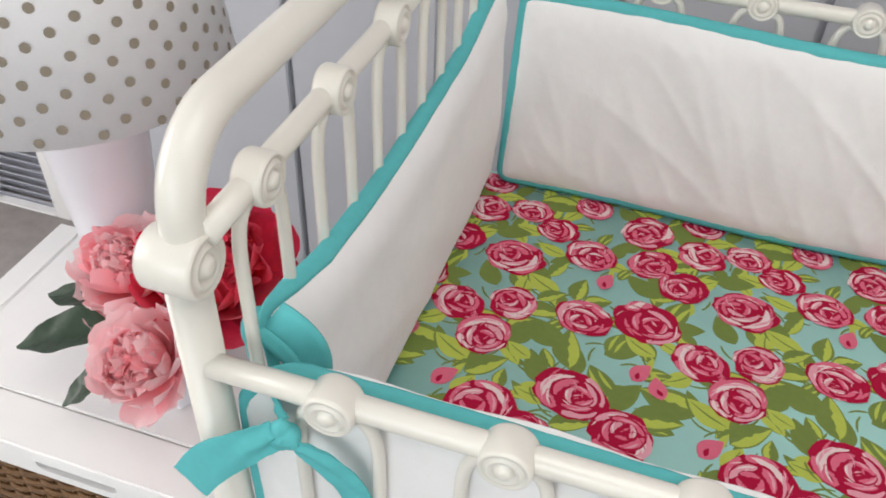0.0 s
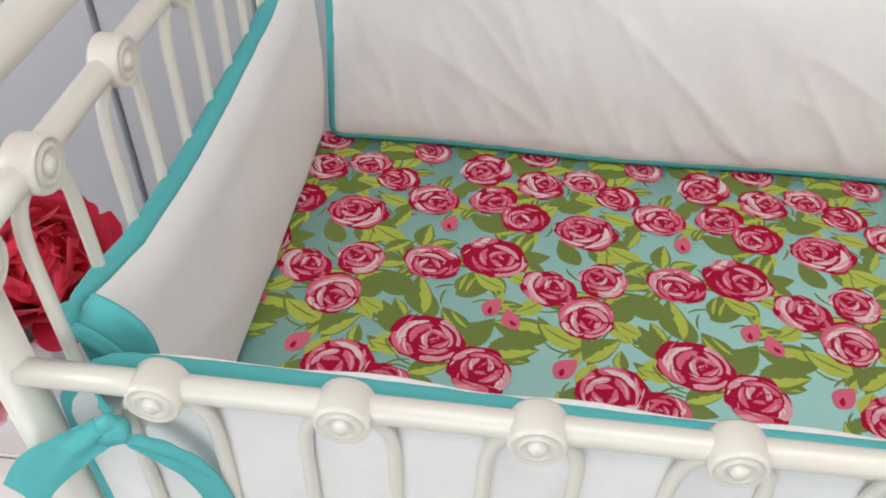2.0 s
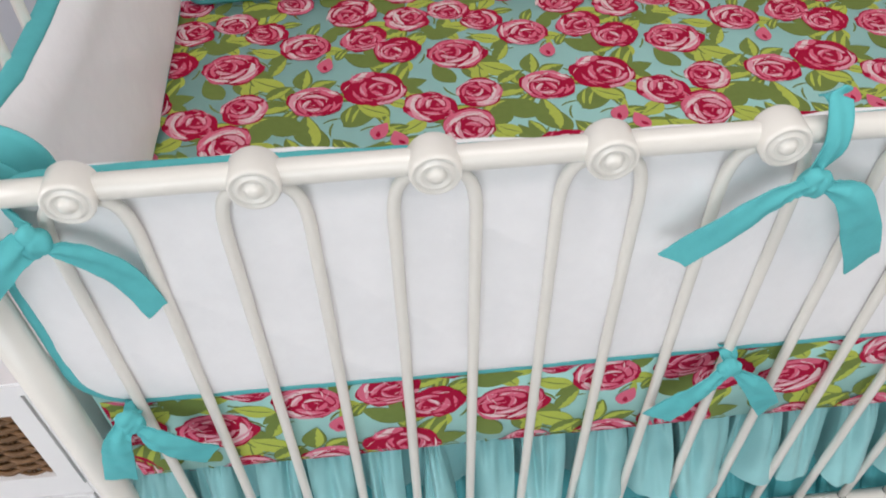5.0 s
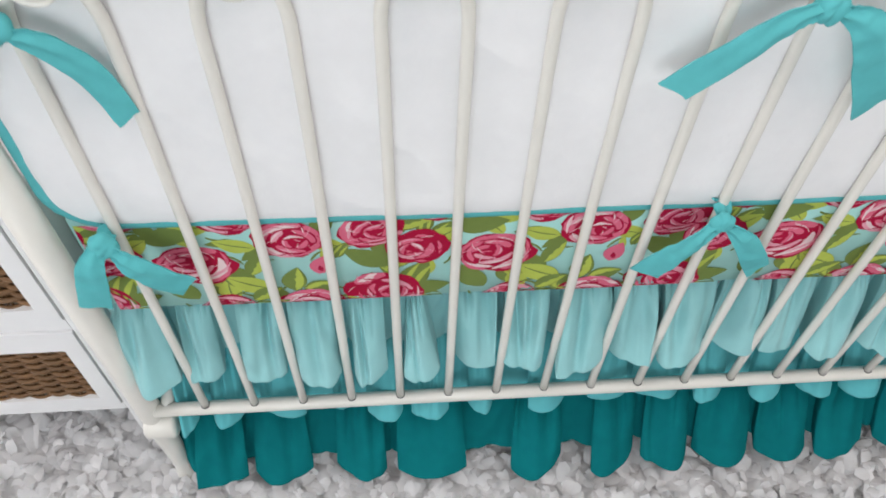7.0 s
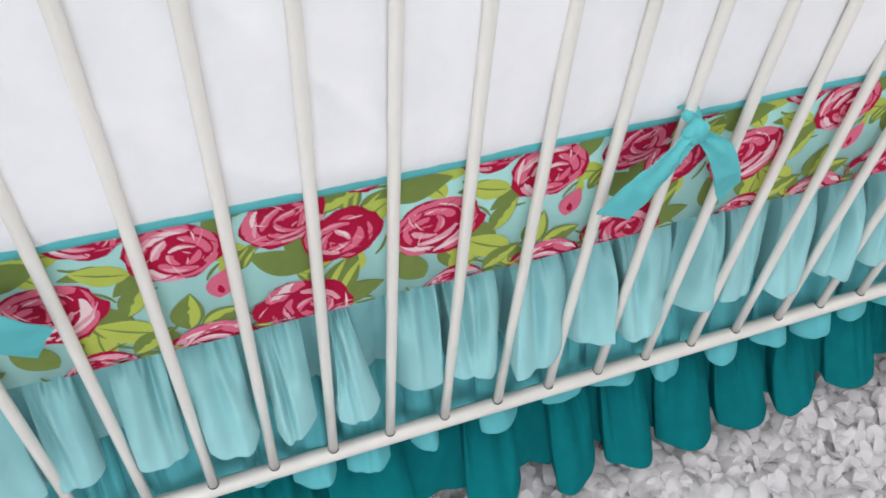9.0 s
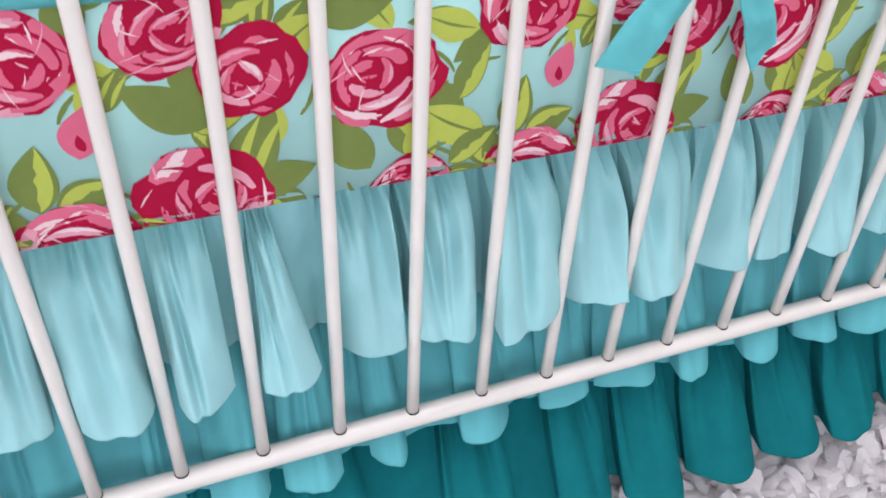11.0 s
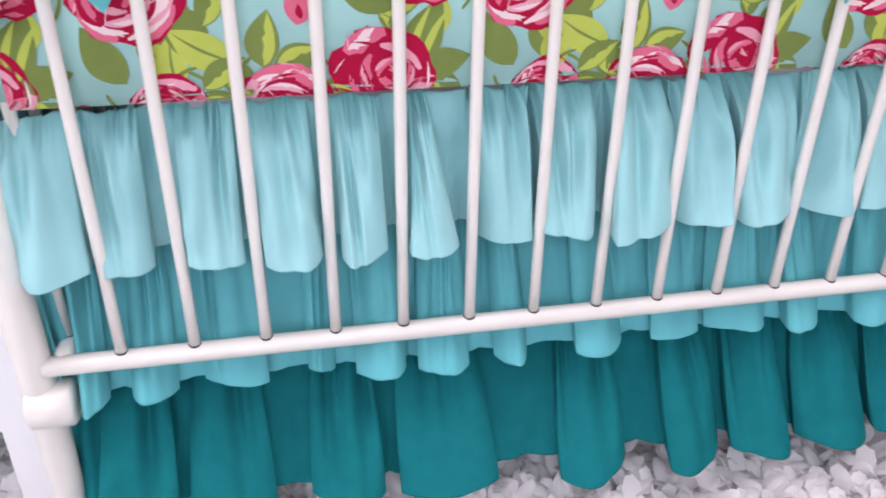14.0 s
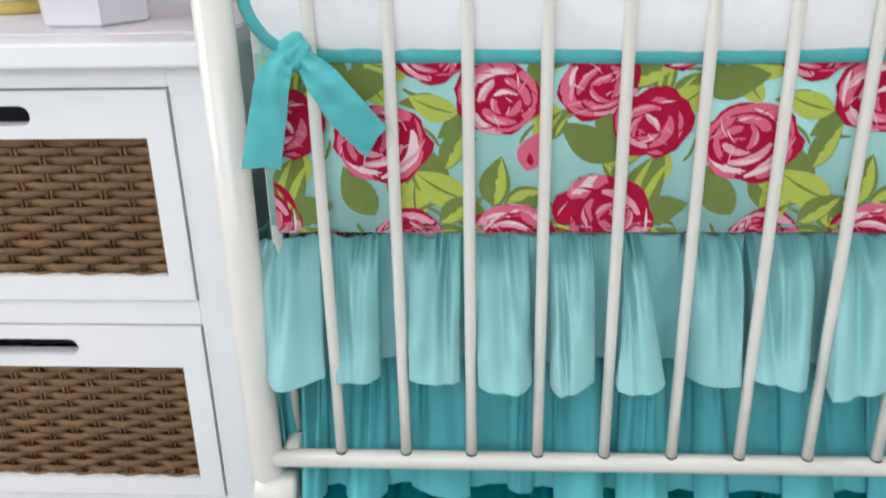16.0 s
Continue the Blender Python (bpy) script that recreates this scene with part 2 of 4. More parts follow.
# the wall of wide white boards behind the crib
wall_north = thing("wall_north", "white painted wall of wide upright boards", "wall", kind="structure")
part("wall_core", box((W, N_ + 0.02, 0), (E_, N_ + 0.12, 2.5), 0, WALL, "wall_core"), wall_north)
x = -1.14
while x < E_ - 0.33:
    part("board", box((x + 0.006, N_, 0.0), (x + 0.318, N_ + 0.019, 2.5), 0.003, WALL, "board"), wall_north)
    x += 0.324
shutter = thing("louvred_shutter", "white framed shutter with grey louvre slats against the wall", "shutter", at=(0, 0, 0))
for a, b, c, d in ((-1.47, -1.40, 0, 1.9), (-1.20, -1.15, 0, 1.9), (-1.40, -1.20, 0.001, 0.006), (-1.40, -1.20, 1.84, 1.9)):
    part("stile", box((a, N_ - 0.05, c), (b, N_ - 0.005, d), 0.003, PAINT, "stile"), shutter)
slat = box((-1.40, -0.014, -0.002), (-1.20, 0.014, 0.002), 0.0, SLAT, "slat")
for i in range(72):
    ob = part("slat", slat, shutter)
    ob.matrix_basis = pose(0, N_ - 0.028, 0.018 + 0.025 * i, -58)

# ---- crib ----
SP = 0.0645          # spacing of the upright bars
ZB, ZT = 0.256, 0.948  # bottom and top rail of the long sides
LONG, BACK = 21 * SP, 0.775
crib = thing("crib", "vintage cream enamelled iron crib with ringed medallions", "crib")


def medallion(axis, r=0.0195, half=0.0175, back=0.62):
    prof = [(r * 0.9, -back * half), (r, -back * half + 0.003), (r, half - 0.003), (r * 0.94, half), (r * 0.86, half + 0.0006), (r * 0.80, half - 0.0012),
            (r * 0.72, half - 0.0012), (r * 0.64, half + 0.0012), (r * 0.54, half + 0.0012), (r * 0.46, half - 0.001), (r * 0.36, half - 0.001),
            (r * 0.28, half + 0.0026), (r * 0.14, half + 0.0036), (0.0003, half + 0.0038)]
    if axis == "y":
        prof = [(a, -b) for a, b in prof]
    return lathe(prof, 32, axis)


MEDAL_Y = mesh_from("medallion", *medallion("y"), ENAMEL)
MEDAL_X = mesh_from("medallion", *medallion("x", 0.0205, 0.0145), ENAMEL)
CAP_X = mesh_from("post_cap", *medallion("x", 0.0238, 0.0212, 0.95), ENAMEL)
# dark ring painted in for the shaded gap where a bar meets its rail
GAP_RING = mesh_from("gap_ring", *lathe([(0.0052, -0.001), (0.0060, 0.0), (0.0060, 0.0008), (0.0052, 0.0014)], 12), DARK)


def bar_points(x, xm, z0, zt, turn):
    """An upright bar that bends at its head towards the medallion over its pair."""
    pts = [(x, 0, z0 + (zt - 0.064 - z0) * i / 8) for i in range(9)]
    for i in range(1, 8):
        u = i / 7
        pts.append((x + (xm - x) * 0.62 * u ** 2.4, 0, zt - 0.064 + 0.052 * math.sin(u * math.pi / 2)))
    return [turn(p) for p in pts]


def side_panel(count, start, zb, zt, turn, medal, lo, hi):
    """Rails, medallions and bars of one side; turn maps (along, 0, z) into the crib."""
    part("top_rail", mesh_from("top_rail", *sweep([turn((lo + (hi - lo) * i / 12, 0, zt)) for i in range(13)], 0.0103, 16), ENAMEL), crib)
    part("bottom_rail", mesh_from("bottom_rail", *sweep([turn((lo + (hi - lo) * i / 12, 0, zb)) for i in range(13)], 0.0095, 16), ENAMEL), crib)
    for k in range(count):
        xm = start + 2 * SP * k
        ob = part("medallion", medal, crib, "round medallion with raised rings")
        ob.location = turn((xm, 0, zt))
        for x in (xm - SP / 2, xm + SP / 2):
            bar = part("bar", mesh_from("bar", *sweep(bar_points(x, xm, zb, zt, turn), 0.0054, 10), ENAMEL), crib)
            ring = part("gap_ring", GAP_RING, bar, "dark ring in place of the shaded gap round the bar's foot")
            ring.location = turn((x, 0, zb + 0.0085))


side_panel(10, 1.5 * SP + 0.002, ZB, ZT, lambda p: Vector((p[0], p[1], p[2])), MEDAL_Y, -0.002, LONG)
side_panel(10, 1.5 * SP + 0.006, ZB, ZT + 0.022, lambda p: Vector((p[0], BACK + p[1], p[2])), MEDAL_Y, -0.002, LONG)
ZE = 1.078
for xe in (0.0, LONG):
    side_panel(6, 0.068, ZB, ZE, lambda p, xe=xe: Vector((xe + (0.014 if xe == 0.0 else -0.004) + p[1], p[0], p[2])), MEDAL_X, 0.0, BACK)
    # arch over the end, out of the two caps
    pts = [(xe, 0.0, 1.06), (xe, 0.0, 1.075)] + arc((0.060, 1.083), 0.060, 180, 90, 12, lambda a, b: (xe, a, b)) \
        + [(xe, 0.06 + (BACK - 0.12) * i / 10, 1.143) for i in range(1, 10)] \
        + arc((BACK - 0.060, 1.083), 0.060, 90, 0, 12, lambda a, b: (xe, a, b)) + [(xe, BACK, 1.075), (xe, BACK, 1.06)]
    part("end_arch", mesh_from("end_arch", *sweep(pts, 0.0155, 20), ENAMEL), crib, "thick arched tube over the end")
    for yp in (0.006, BACK - 0.006):
        ob = part("post_cap", CAP_X, crib, "drum-shaped cap with raised rings")
        ob.location = (xe - 0.004, yp - 0.012, 1.056)
        part("corner_post", mesh_from("corner_post", *shifted(lathe([(0.010, 0.012), (0.017, 0.016), (0.019, 0.028), (0.015, 0.042), (0.0135, 0.06), (0.0150, 0.12), (0.0165, 0.20), (0.0165, 1.05)], 20), (xe - 0.012, yp, 0)), ENAMEL), crib)
        ob = part("post_collar", mesh_from("post_collar", *lathe([(0.019, -0.021), (0.0225, -0.018), (0.0225, 0.018), (0.019, 0.021), (0.012, 0.022)], 24, "x"), ENAMEL), crib, "drum-shaped collar on the leg")
        ob.location = (xe - 0.003, yp - 0.004, 0.213)
# the base's dark colour paints the shade under the mattress
part("mattress_base", box((0.06, 0.075, 0.470), (LONG - 0.06, BACK - 0.03, 0.4865), 0.003, DARK, "mattress_base"), crib, "flat base under the mattress, coloured dark as its shade")

# ---- mattress in a printed sheet ----
MX0, MX1, MY0, MY1, MZ0, MZ1 = 0.014, LONG - 0.014, 0.013, 0.722, 0.490, 0.658
mattress = thing("crib_mattress", "crib mattress in an aqua sheet printed with pink roses", "mattress")


def soft_box(lo, hi, r, n=5):
    bm = bmesh.new()
    bmesh.ops.create_cube(bm, size=1)
    for v in bm.verts:
        v.co = Vector([lo[i] if v.co[i] < 0 else hi[i] for i in range(3)])
    bmesh.ops.bevel(bm, geom=bm.edges[:], offset=r, segments=n, affect="EDGES")
    me = bpy.data.meshes.new("soft_box")
    bm.to_mesh(me)
    bm.free()
    return me


me = soft_box((MX0, MY0, MZ0), (MX1, MY1, MZ1), 0.007, 3)
me.materials.append(SHEET)
me.polygons.foreach_set("use_smooth", [True] * len(me.polygons))
part("fitted_sheet", me, mattress)

TILE_U = 0.3120
COLOURS = [OLIVE, LIME, PINK, CRIMSON, ROSE, PALE]
O_, L_, P_, C_, R_, A_ = range(6)


class Print:
    """Flat printed shapes in the cloth's own coordinates, laid onto the mattress."""

    def __init__(self):
        self.shapes = []

    def add(self, outline, colour, layer):
        self.shapes.append((outline, colour, layer))

    def leaf(self, u, v, length, angle, colour, layer, fat=0.5, half=0):
        """A pointed leaf; half: one side of it only (1 or -1), from the midrib."""
        c, s_ = math.cos(radians(angle)), math.sin(radians(angle))
        n = 10
        rims = {}
        for side in (1, -1):
            rim = []
            for k in range(n + 1):
                q = k / n
                w = fat * 0.5 * math.sin(math.pi * q ** 0.80) ** 0.9
                if half == -side:
                    w = (-0.025 + 0.03 * math.sin(2.4 * k + 40 * u)) * math.sin(math.pi * q)
                rim.append(((q - 0.5) * length, side * w * length + 0.05 * length * math.sin(math.pi * q)))
            rims[side] = rim
        self.add([(u + a * c - b * s_, v + a * s_ + b * c) for a, b in rims[1] + rims[-1][::-1]], colour, layer)

    def dab(self, u, v, rho, mid, span, thick, colour, layer, rnd, bend=1.5, spiral=0.0, ragged=0.18, end=0.6):
        """A brush mark: a bowed stroke across the direction mid, at rho from (u, v), flatter than a circle."""
        n = 11
        big = rho * bend
        cu, cv = u + (rho - big) * math.cos(radians(mid)), v + (rho - big) * math.sin(radians(mid))
        outer, inner = [], []
        shift = rnd.uniform(-0.3, 0.3)
        for i in range(n + 1):
            q = i / n
            w = radians(mid + (q - 0.5) * span / bend * 1.25)
            t = thick * math.sin(math.pi * min(max(q ** (1 + shift), 0.03), 0.97)) ** end / 2
            run = big + spiral * (q - 0.5)
            o_, i_ = run + t * rnd.uniform(1 - 0.4 * ragged, 1 + 0.4 * ragged), run - t * rnd.uniform(1 - ragged, 1 + ragged)
            outer.append((cu + o_ * math.cos(w), cv + o_ * math.sin(w)))
            inner.append((cu + i_ * math.cos(w), cv + i_ * math.sin(w)))
        self.add(outer + inner[::-1], colour, layer)

    def blob(self, u, v, ru, rv, turn, colour, layer, rnd, rough=0.07, n=18):
        c, s_ = math.cos(radians(turn)), math.sin(radians(turn))
        out = []
        for k in range(n):
            w = 2 * math.pi * k / n
            m = 1 + rnd.uniform(-rough, rough)
            a, b = ru * m * math.cos(w), rv * m * math.sin(w)
            out.append((u + a * c - b * s_, v + a * s_ + b * c))
        self.add(out, colour, layer)

    def rose(self, u, v, r, seed, kind, base):
        """A brushed rose: a lobed crimson ground, broad flat petals, and a wound heart well off the middle."""
        rnd = random.Random(seed)
        first = len(self.shapes)
        heart = rnd.uniform(0, 360)
        hc, hs = math.cos(radians(heart)), math.sin(radians(heart))
        lobes, ph, n = rnd.choice((5, 6)), rnd.uniform(0, 6.283), 30
        rim = []
        for k in range(n):
            w = 2 * math.pi * k / n
            m = r * (0.84 + 0.13 * abs(math.cos(lobes * w / 2 + ph)) ** 0.6 + 0.05 * math.cos(2 * w + 3 * ph) + rnd.uniform(-0.05, 0.04))
            rim.append((u + m * math.cos(w), v + m * math.sin(w)))
        self.add(rim, C_, base)
        tones = {"dark": (P_, C_, C_, R_), "mid": (P_, R_, C_, P_), "light": (R_, P_, R_, P_)}[kind]
        layer = base + 0.06

        def stroke(cu, cv, rho, mid, span, thick, colour, bend, spiral=0.0, ragged=0.2, end=0.5):
            nonlocal layer
            self.dab(cu, cv, rho * r, mid, span, thick * r, colour, layer, rnd, bend, spiral * r, ragged, end)
            layer += 0.035

        # outer petals: broad body, torn light sweeps, a dark cut
        count = rnd.choice((4, 5, 5))
        turn = rnd.uniform(0, 360)
        for k in range(count):
            a = turn + 360 * k / count + rnd.uniform(-16, 16)
            tone = rnd.choice(tones)
            near = 0.5 + 0.5 * math.cos(radians(a - heart))
            wide = 0.40 - 0.14 * near
            if tone != C_:
                stroke(u, v, 0.70 + 0.05 * near, a, 62 * rnd.uniform(0.8, 1.2), wide, tone, rnd.uniform(1.3, 2.2), rnd.uniform(-0.1, 0.1), 0.22, 0.38)
            for _ in range(rnd.choice((1, 2, 2))):
                stroke(u, v, rnd.uniform(0.56, 0.80), a + rnd.uniform(-20, 20), rnd.uniform(26, 52), rnd.uniform(0.07, 0.20), {C_: P_, P_: rnd.choice((R_, A_)), R_: A_}[tone], rnd.uniform(1.3, 2.4), rnd.uniform(-0.30, 0.30), 0.5, 0.8)
            if rnd.random() < 0.6:
                stroke(u, v, rnd.uniform(0.58, 0.74), a + rnd.uniform(-26, 26), rnd.uniform(22, 40), rnd.uniform(0.03, 0.07), C_, 2.2, rnd.uniform(-0.45, 0.45), 0.4, 0.9)
        # one long pale sweep over the side away from the heart
        if rnd.random() < {"dark": 0.2, "mid": 0.55, "light": 0.9}[kind]:
            stroke(u, v, 0.60, heart + 180 + rnd.uniform(-30, 30), rnd.uniform(80, 115), rnd.uniform(0.20, 0.30), A_, 1.5, rnd.uniform(-0.2, 0.2), 0.45, 0.75)
            stroke(u, v, 0.66, heart + 180 + rnd.uniform(-30, 30), rnd.uniform(50, 80), 0.09, R_, 1.6, rnd.uniform(-0.2, 0.2), 0.4, 0.8)
        # inner petals wound round the heart
        for shift, rho, thick, number, span in ((0.14, 0.44, 0.30, 3, 116), (0.22, 0.24, 0.22, 3, 128)):
            cu, cv = u + shift * r * hc, v + shift * r * hs
            turn += rnd.uniform(30, 80)
            for k in range(number):
                a = turn + 360 * k / number + rnd.uniform(-18, 18)
                tone = rnd.choice((P_, R_, P_, A_ if kind == "light" else P_))
                bend = rnd.uniform(1.3, 1.9)
                stroke(cu, cv, rho - 0.02, a, span * 1.05, thick * 1.6, C_, bend, 0.05, 0.15, 0.45)
                stroke(cu, cv, rho + 0.03, a + rnd.uniform(-8, 8), span * rnd.uniform(0.66, 0.9), thick * rnd.uniform(0.55, 0.9), tone, bend, rnd.uniform(-0.05, 0.1), 0.25, 0.5)
                if rnd.random() < 0.7:
                    stroke(cu, cv, rho + 0.07, a + rnd.uniform(-18, 18), span * rnd.uniform(0.35, 0.6), thick * rnd.uniform(0.2, 0.4), R_ if tone == P_ else A_ if tone == R_ else P_, bend, rnd.uniform(-0.1, 0.1), 0.4, 0.8)
        cu, cv = u + 0.25 * r * hc, v + 0.25 * r * hs
        self.blob(cu, cv, 0.12 * r, 0.08 * r, heart, C_, layer, rnd, 0.2, 9)
        layer += 0.03
        for _ in range(3):
            self.leaf(cu + rnd.uniform(-0.10, 0.10) * r, cv + rnd.uniform(-0.10, 0.10) * r, rnd.uniform(0.16, 0.30) * r, rnd.uniform(0, 180), rnd.choice((P_, C_, R_)), layer, 0.22)
            layer += 0.03
        # fine dry-brush strokes
        for _ in range(9):
            a, rho = rnd.uniform(0, 360), rnd.uniform(0.34, 0.84)
            stroke(u, v, rho, a, rnd.uniform(14, 34), rnd.uniform(0.022, 0.055), rnd.choice((A_, R_, C_, A_)), rnd.uniform(1.5, 3.0), rnd.uniform(-0.5, 0.5), 0.5, 1.0)
        # roses are a little wider than high and tilted
        tilt, squash = radians(rnd.uniform(-28, 28)), rnd.uniform(0.82, 0.92)
        c, s_ = math.cos(tilt), math.sin(tilt)
        for m in range(first, len(self.shapes)):
            outline, colour, lay = self.shapes[m]
            out = []
            for a, b in outline:
                x, y = (a - u) * c + (b - v) * s_, ((b - v) * c - (a - u) * s_) * squash
                out.append((u + 1.06 * (x * c - y * s_), v + 1.06 * (x * s_ + y * c)))
            self.shapes[m] = (out, colour, lay)

    def bud(self, u, v, r, angle):
        self.leaf(u, v, 2.7 * r, angle, P_, 12.2, 0.64)
        self.leaf(u - 0.5 * r * math.cos(radians(angle)), v - 0.5 * r * math.sin(radians(angle)), 0.9 * r, angle + 25, C_, 12.5, 0.5)
        self.leaf(u + 1.4 * r * math.cos(radians(angle)), v + 1.4 * r * math.sin(radians(angle)), 1.9 * r, angle + 20, L_, 12.0, 0.35)

    def mesh(self, name, place, du):
        verts, faces, index = [], [], []
        for outline, colour, layer in self.shapes:
            cu, cv = sum(p[0] for p in outline) / len(outline), sum(p[1] for p in outline) / len(outline)
            for i in du:
                if not place.holds(cu + i * TILE_U, cv):
                    continue
                o = len(verts)
                verts += [place(p[0] + i * TILE_U, p[1], layer) for p in outline]
                faces.append(tuple(range(o, o + len(outline))))
                index.append(colour)
        return mesh_from(name, verts, faces, COLOURS, index, False)


print_tile = Print()
ROSES = [
    (0.119, 0.638, 0.031, "light"), (0.165, 0.607, 0.032, "dark"), (0.289, 0.646, 0.039, "light"), (0.220, 0.568, 0.036, "light"), (0.121, 0.528, 0.043, "mid"),
    (0.304, 0.579, 0.035, "mid"), (0.368, 0.621, 0.035, "light"), (0.350, 0.545, 0.034, "mid"), (0.141, 0.438, 0.033, "mid"), (0.073, 0.416, 0.036, "mid"),
    (0.120, 0.372, 0.037, "mid"), (0.234, 0.443, 0.037, "mid"), (0.313, 0.463, 0.044, "dark"), (0.243, 0.314, 0.044, "mid"), (0.309, 0.273, 0.039, "dark"),
    (0.148, 0.264, 0.040, "mid"), (0.205, 0.244, 0.030, "mid"), (0.080, 0.200, 0.036, "mid"), (0.250, 0.185, 0.036, "light"), (0.205, 0.676, 0.030, "mid"), (0.052, 0.688, 0.030, "dark"),
]
for i, (u, v, r, kind) in enumerate(ROSES):
    print_tile.rose(u, v, r, 140 + i, kind, 3.0 + 2.0 * (i % 4) + 0.04 * i)
for u, v, r, angle in ((0.250, 0.521, 0.0130, 75), (0.318, 0.374, 0.0135, 60), (0.341, 0.357, 0.0130, 110), (0.408, 0.289, 0.0145, 50)):
    print_tile.bud(u, v, r, angle)
# leaves round the middle of the repeat, which the front of the mattress shows nearest: olive, lime or split along the midrib
LEAVES = [
    (0.220, 0.494, 0.044, 82, "split"), (0.245, 0.476, 0.040, 25, "split"), (0.299, 0.531, 0.058, 150, "olive"), (0.184, 0.525, 0.042, 62, "split"), (0.170, 0.490, 0.052, 150, "lime"),
    (0.350, 0.492, 0.058, 68, "streak"), (0.364, 0.466, 0.044, 20, "olive"), (0.378, 0.562, 0.042, 40, "lime"), (0.165, 0.562, 0.042, 160, "lime"), (0.258, 0.592, 0.040, 70, "olive"),
    (0.106, 0.578, 0.050, 15, "olive"), (0.098, 0.486, 0.050, 120, "olive"), (0.272, 0.545, 0.030, 60, "streak"), (0.330, 0.516, 0.034, 20, "split"), (0.186, 0.468, 0.040, 35, "split"),
]
OLIVES = [
    (0.042, 0.658, 0.060, 60), (0.160, 0.668, 0.070, 0), (0.337, 0.664, 0.060, 30), (0.190, 0.404, 0.070, 150), (0.228, 0.385, 0.068, 100),
    (0.295, 0.404, 0.058, 30), (0.168, 0.392, 0.050, 70), (0.138, 0.323, 0.060, 40), (0.197, 0.342, 0.060, 120), (0.307, 0.331, 0.058, 60),
    (0.355, 0.344, 0.075, 170),
]
LIMES = [
    (0.077, 0.657, 0.040, 20), (0.180, 0.437, 0.055, 5), (0.283, 0.412, 0.045, 70), (0.310, 0.419, 0.045, 150), (0.158, 0.404, 0.040, 40),
    (0.335, 0.375, 0.040, 20), (0.169, 0.361, 0.035, 150), (0.205, 0.360, 0.032, 120), (0.274, 0.346, 0.052, 130), (0.088, 0.340, 0.055, 150),
    (0.345, 0.308, 0.060, 10),
]
rnd = random.Random(19)


def print_leaf(u, v, length, angle, kind, layer):
    side = 1 if rnd.random() < 0.5 else -1
    length *= 1.06
    print_tile.leaf(u, v, length, angle, L_ if kind == "lime" else O_, layer, rnd.uniform(0.48, 0.62))
    if kind == "split":
        print_tile.leaf(u, v, length * 0.96, angle, L_, layer + 0.05, 0.46, side)
    elif kind == "streak":
        for k in (-1, 1):
            w = radians(angle + 90)
            print_tile.leaf(u + 0.10 * k * length * math.cos(w), v + 0.10 * k * length * math.sin(w), length * rnd.uniform(0.6, 0.85), angle + rnd.uniform(-6, 6), L_, layer + 0.05, 0.13)
    elif kind == "lime":
        print_tile.leaf(u, v, length * 0.9, angle, O_, layer + 0.05, 0.05)
        print_tile.leaf(u + 0.3 * length * math.cos(radians(angle)), v + 0.3 * length * math.sin(radians(angle)), length * 0.75, angle - 28 * side, O_, layer - 0.1, 0.42)
    # the stalk
    w = radians(angle)
    print_tile.dab(u - 0.60 * length * math.cos(w), v - 0.60 * length * math.sin(w), 0.020, angle + 90 + rnd.uniform(-20, 20), rnd.uniform(45, 75), 0.0030, O_, layer - 0.12, rnd, 1.6, 0.004, 0.2, 0.3)


for i, (u, v, length, angle, kind) in enumerate(LEAVES):
    print_leaf(u, v, length, angle, kind, 1.2 + 0.02 * i)
for i, (u, v, length, angle) in enumerate(OLIVES):
    print_leaf(u, v, length * 0.95, angle, "split" if i % 3 == 1 else "olive", 1.2 + 0.02 * i)
for i, (u, v, length, angle) in enumerate(LIMES):
    print_leaf(u, v, length, angle, ("lime", "split", "streak")[i % 3], 1.9 + 0.02 * i)
for i in range(12):
    print_leaf(0.07 + 0.026 * i, 0.19 + 0.12 * ((i * 0.382) % 1), rnd.uniform(0.040, 0.052), rnd.uniform(0, 180), ("olive", "split", "lime")[i % 3], 0.8 + 0.01 * i)
# leaves that peep out from behind the roses
for i, (u, v, r, kind) in enumerate(ROSES):
    for k in range(3):
        w = 120 * k + rnd.uniform(-50, 50)
        length = rnd.uniform(0.032, 0.044)
        reach = r + 0.20 * length
        print_leaf(u + reach * math.cos(radians(w)), v + reach * math.sin(radians(w)), length, w + rnd.uniform(-35, 35), rnd.choice(("olive", "split", "streak", "lime")), 0.5 + 0.01 * i)
for i in range(8):
    print_leaf(0.06 + 0.039 * i, rnd.uniform(0.676, 0.700), rnd.uniform(0.035, 0.045), rnd.uniform(0, 180), ("split", "olive", "lime", "streak")[i % 4], 0.2 + 0.01 * i)


class OnTop:
    def holds(self, u, v):
        return MX0 - 0.03 < u < MX1 + 0.03 and 0.10 < v < MY1 + 0.04

    def __call__(self, u, v, layer):
        return (min(max(u, MX0 + 0.004), MX1 - 0.004), min(max(v, 0.047), MY1 - 0.012), MZ1 + 0.00009 * layer)


class OnFront:
    def holds(self, u, v):
        return MX0 - 0.03 < u < MX1 + 0.03 and 0.40 < v < 0.66

    def __call__(self, u, v, layer):
        z = min(max(v + 0.046, MZ0 + 0.002), 0.650)
        under = max(0.0, MZ0 + 0.007 - z)
        return (min(max(u, MX0 + 0.0075), MX1 - 0.0075), MY0 - 0.0004 - 0.00009 * layer + 0.007 - math.sqrt(0.007 ** 2 - under ** 2), z)


part("rose_print", print_tile.mesh("rose_print", OnTop(), range(-1, 5)), mattress, "printed pink roses and green leaves")
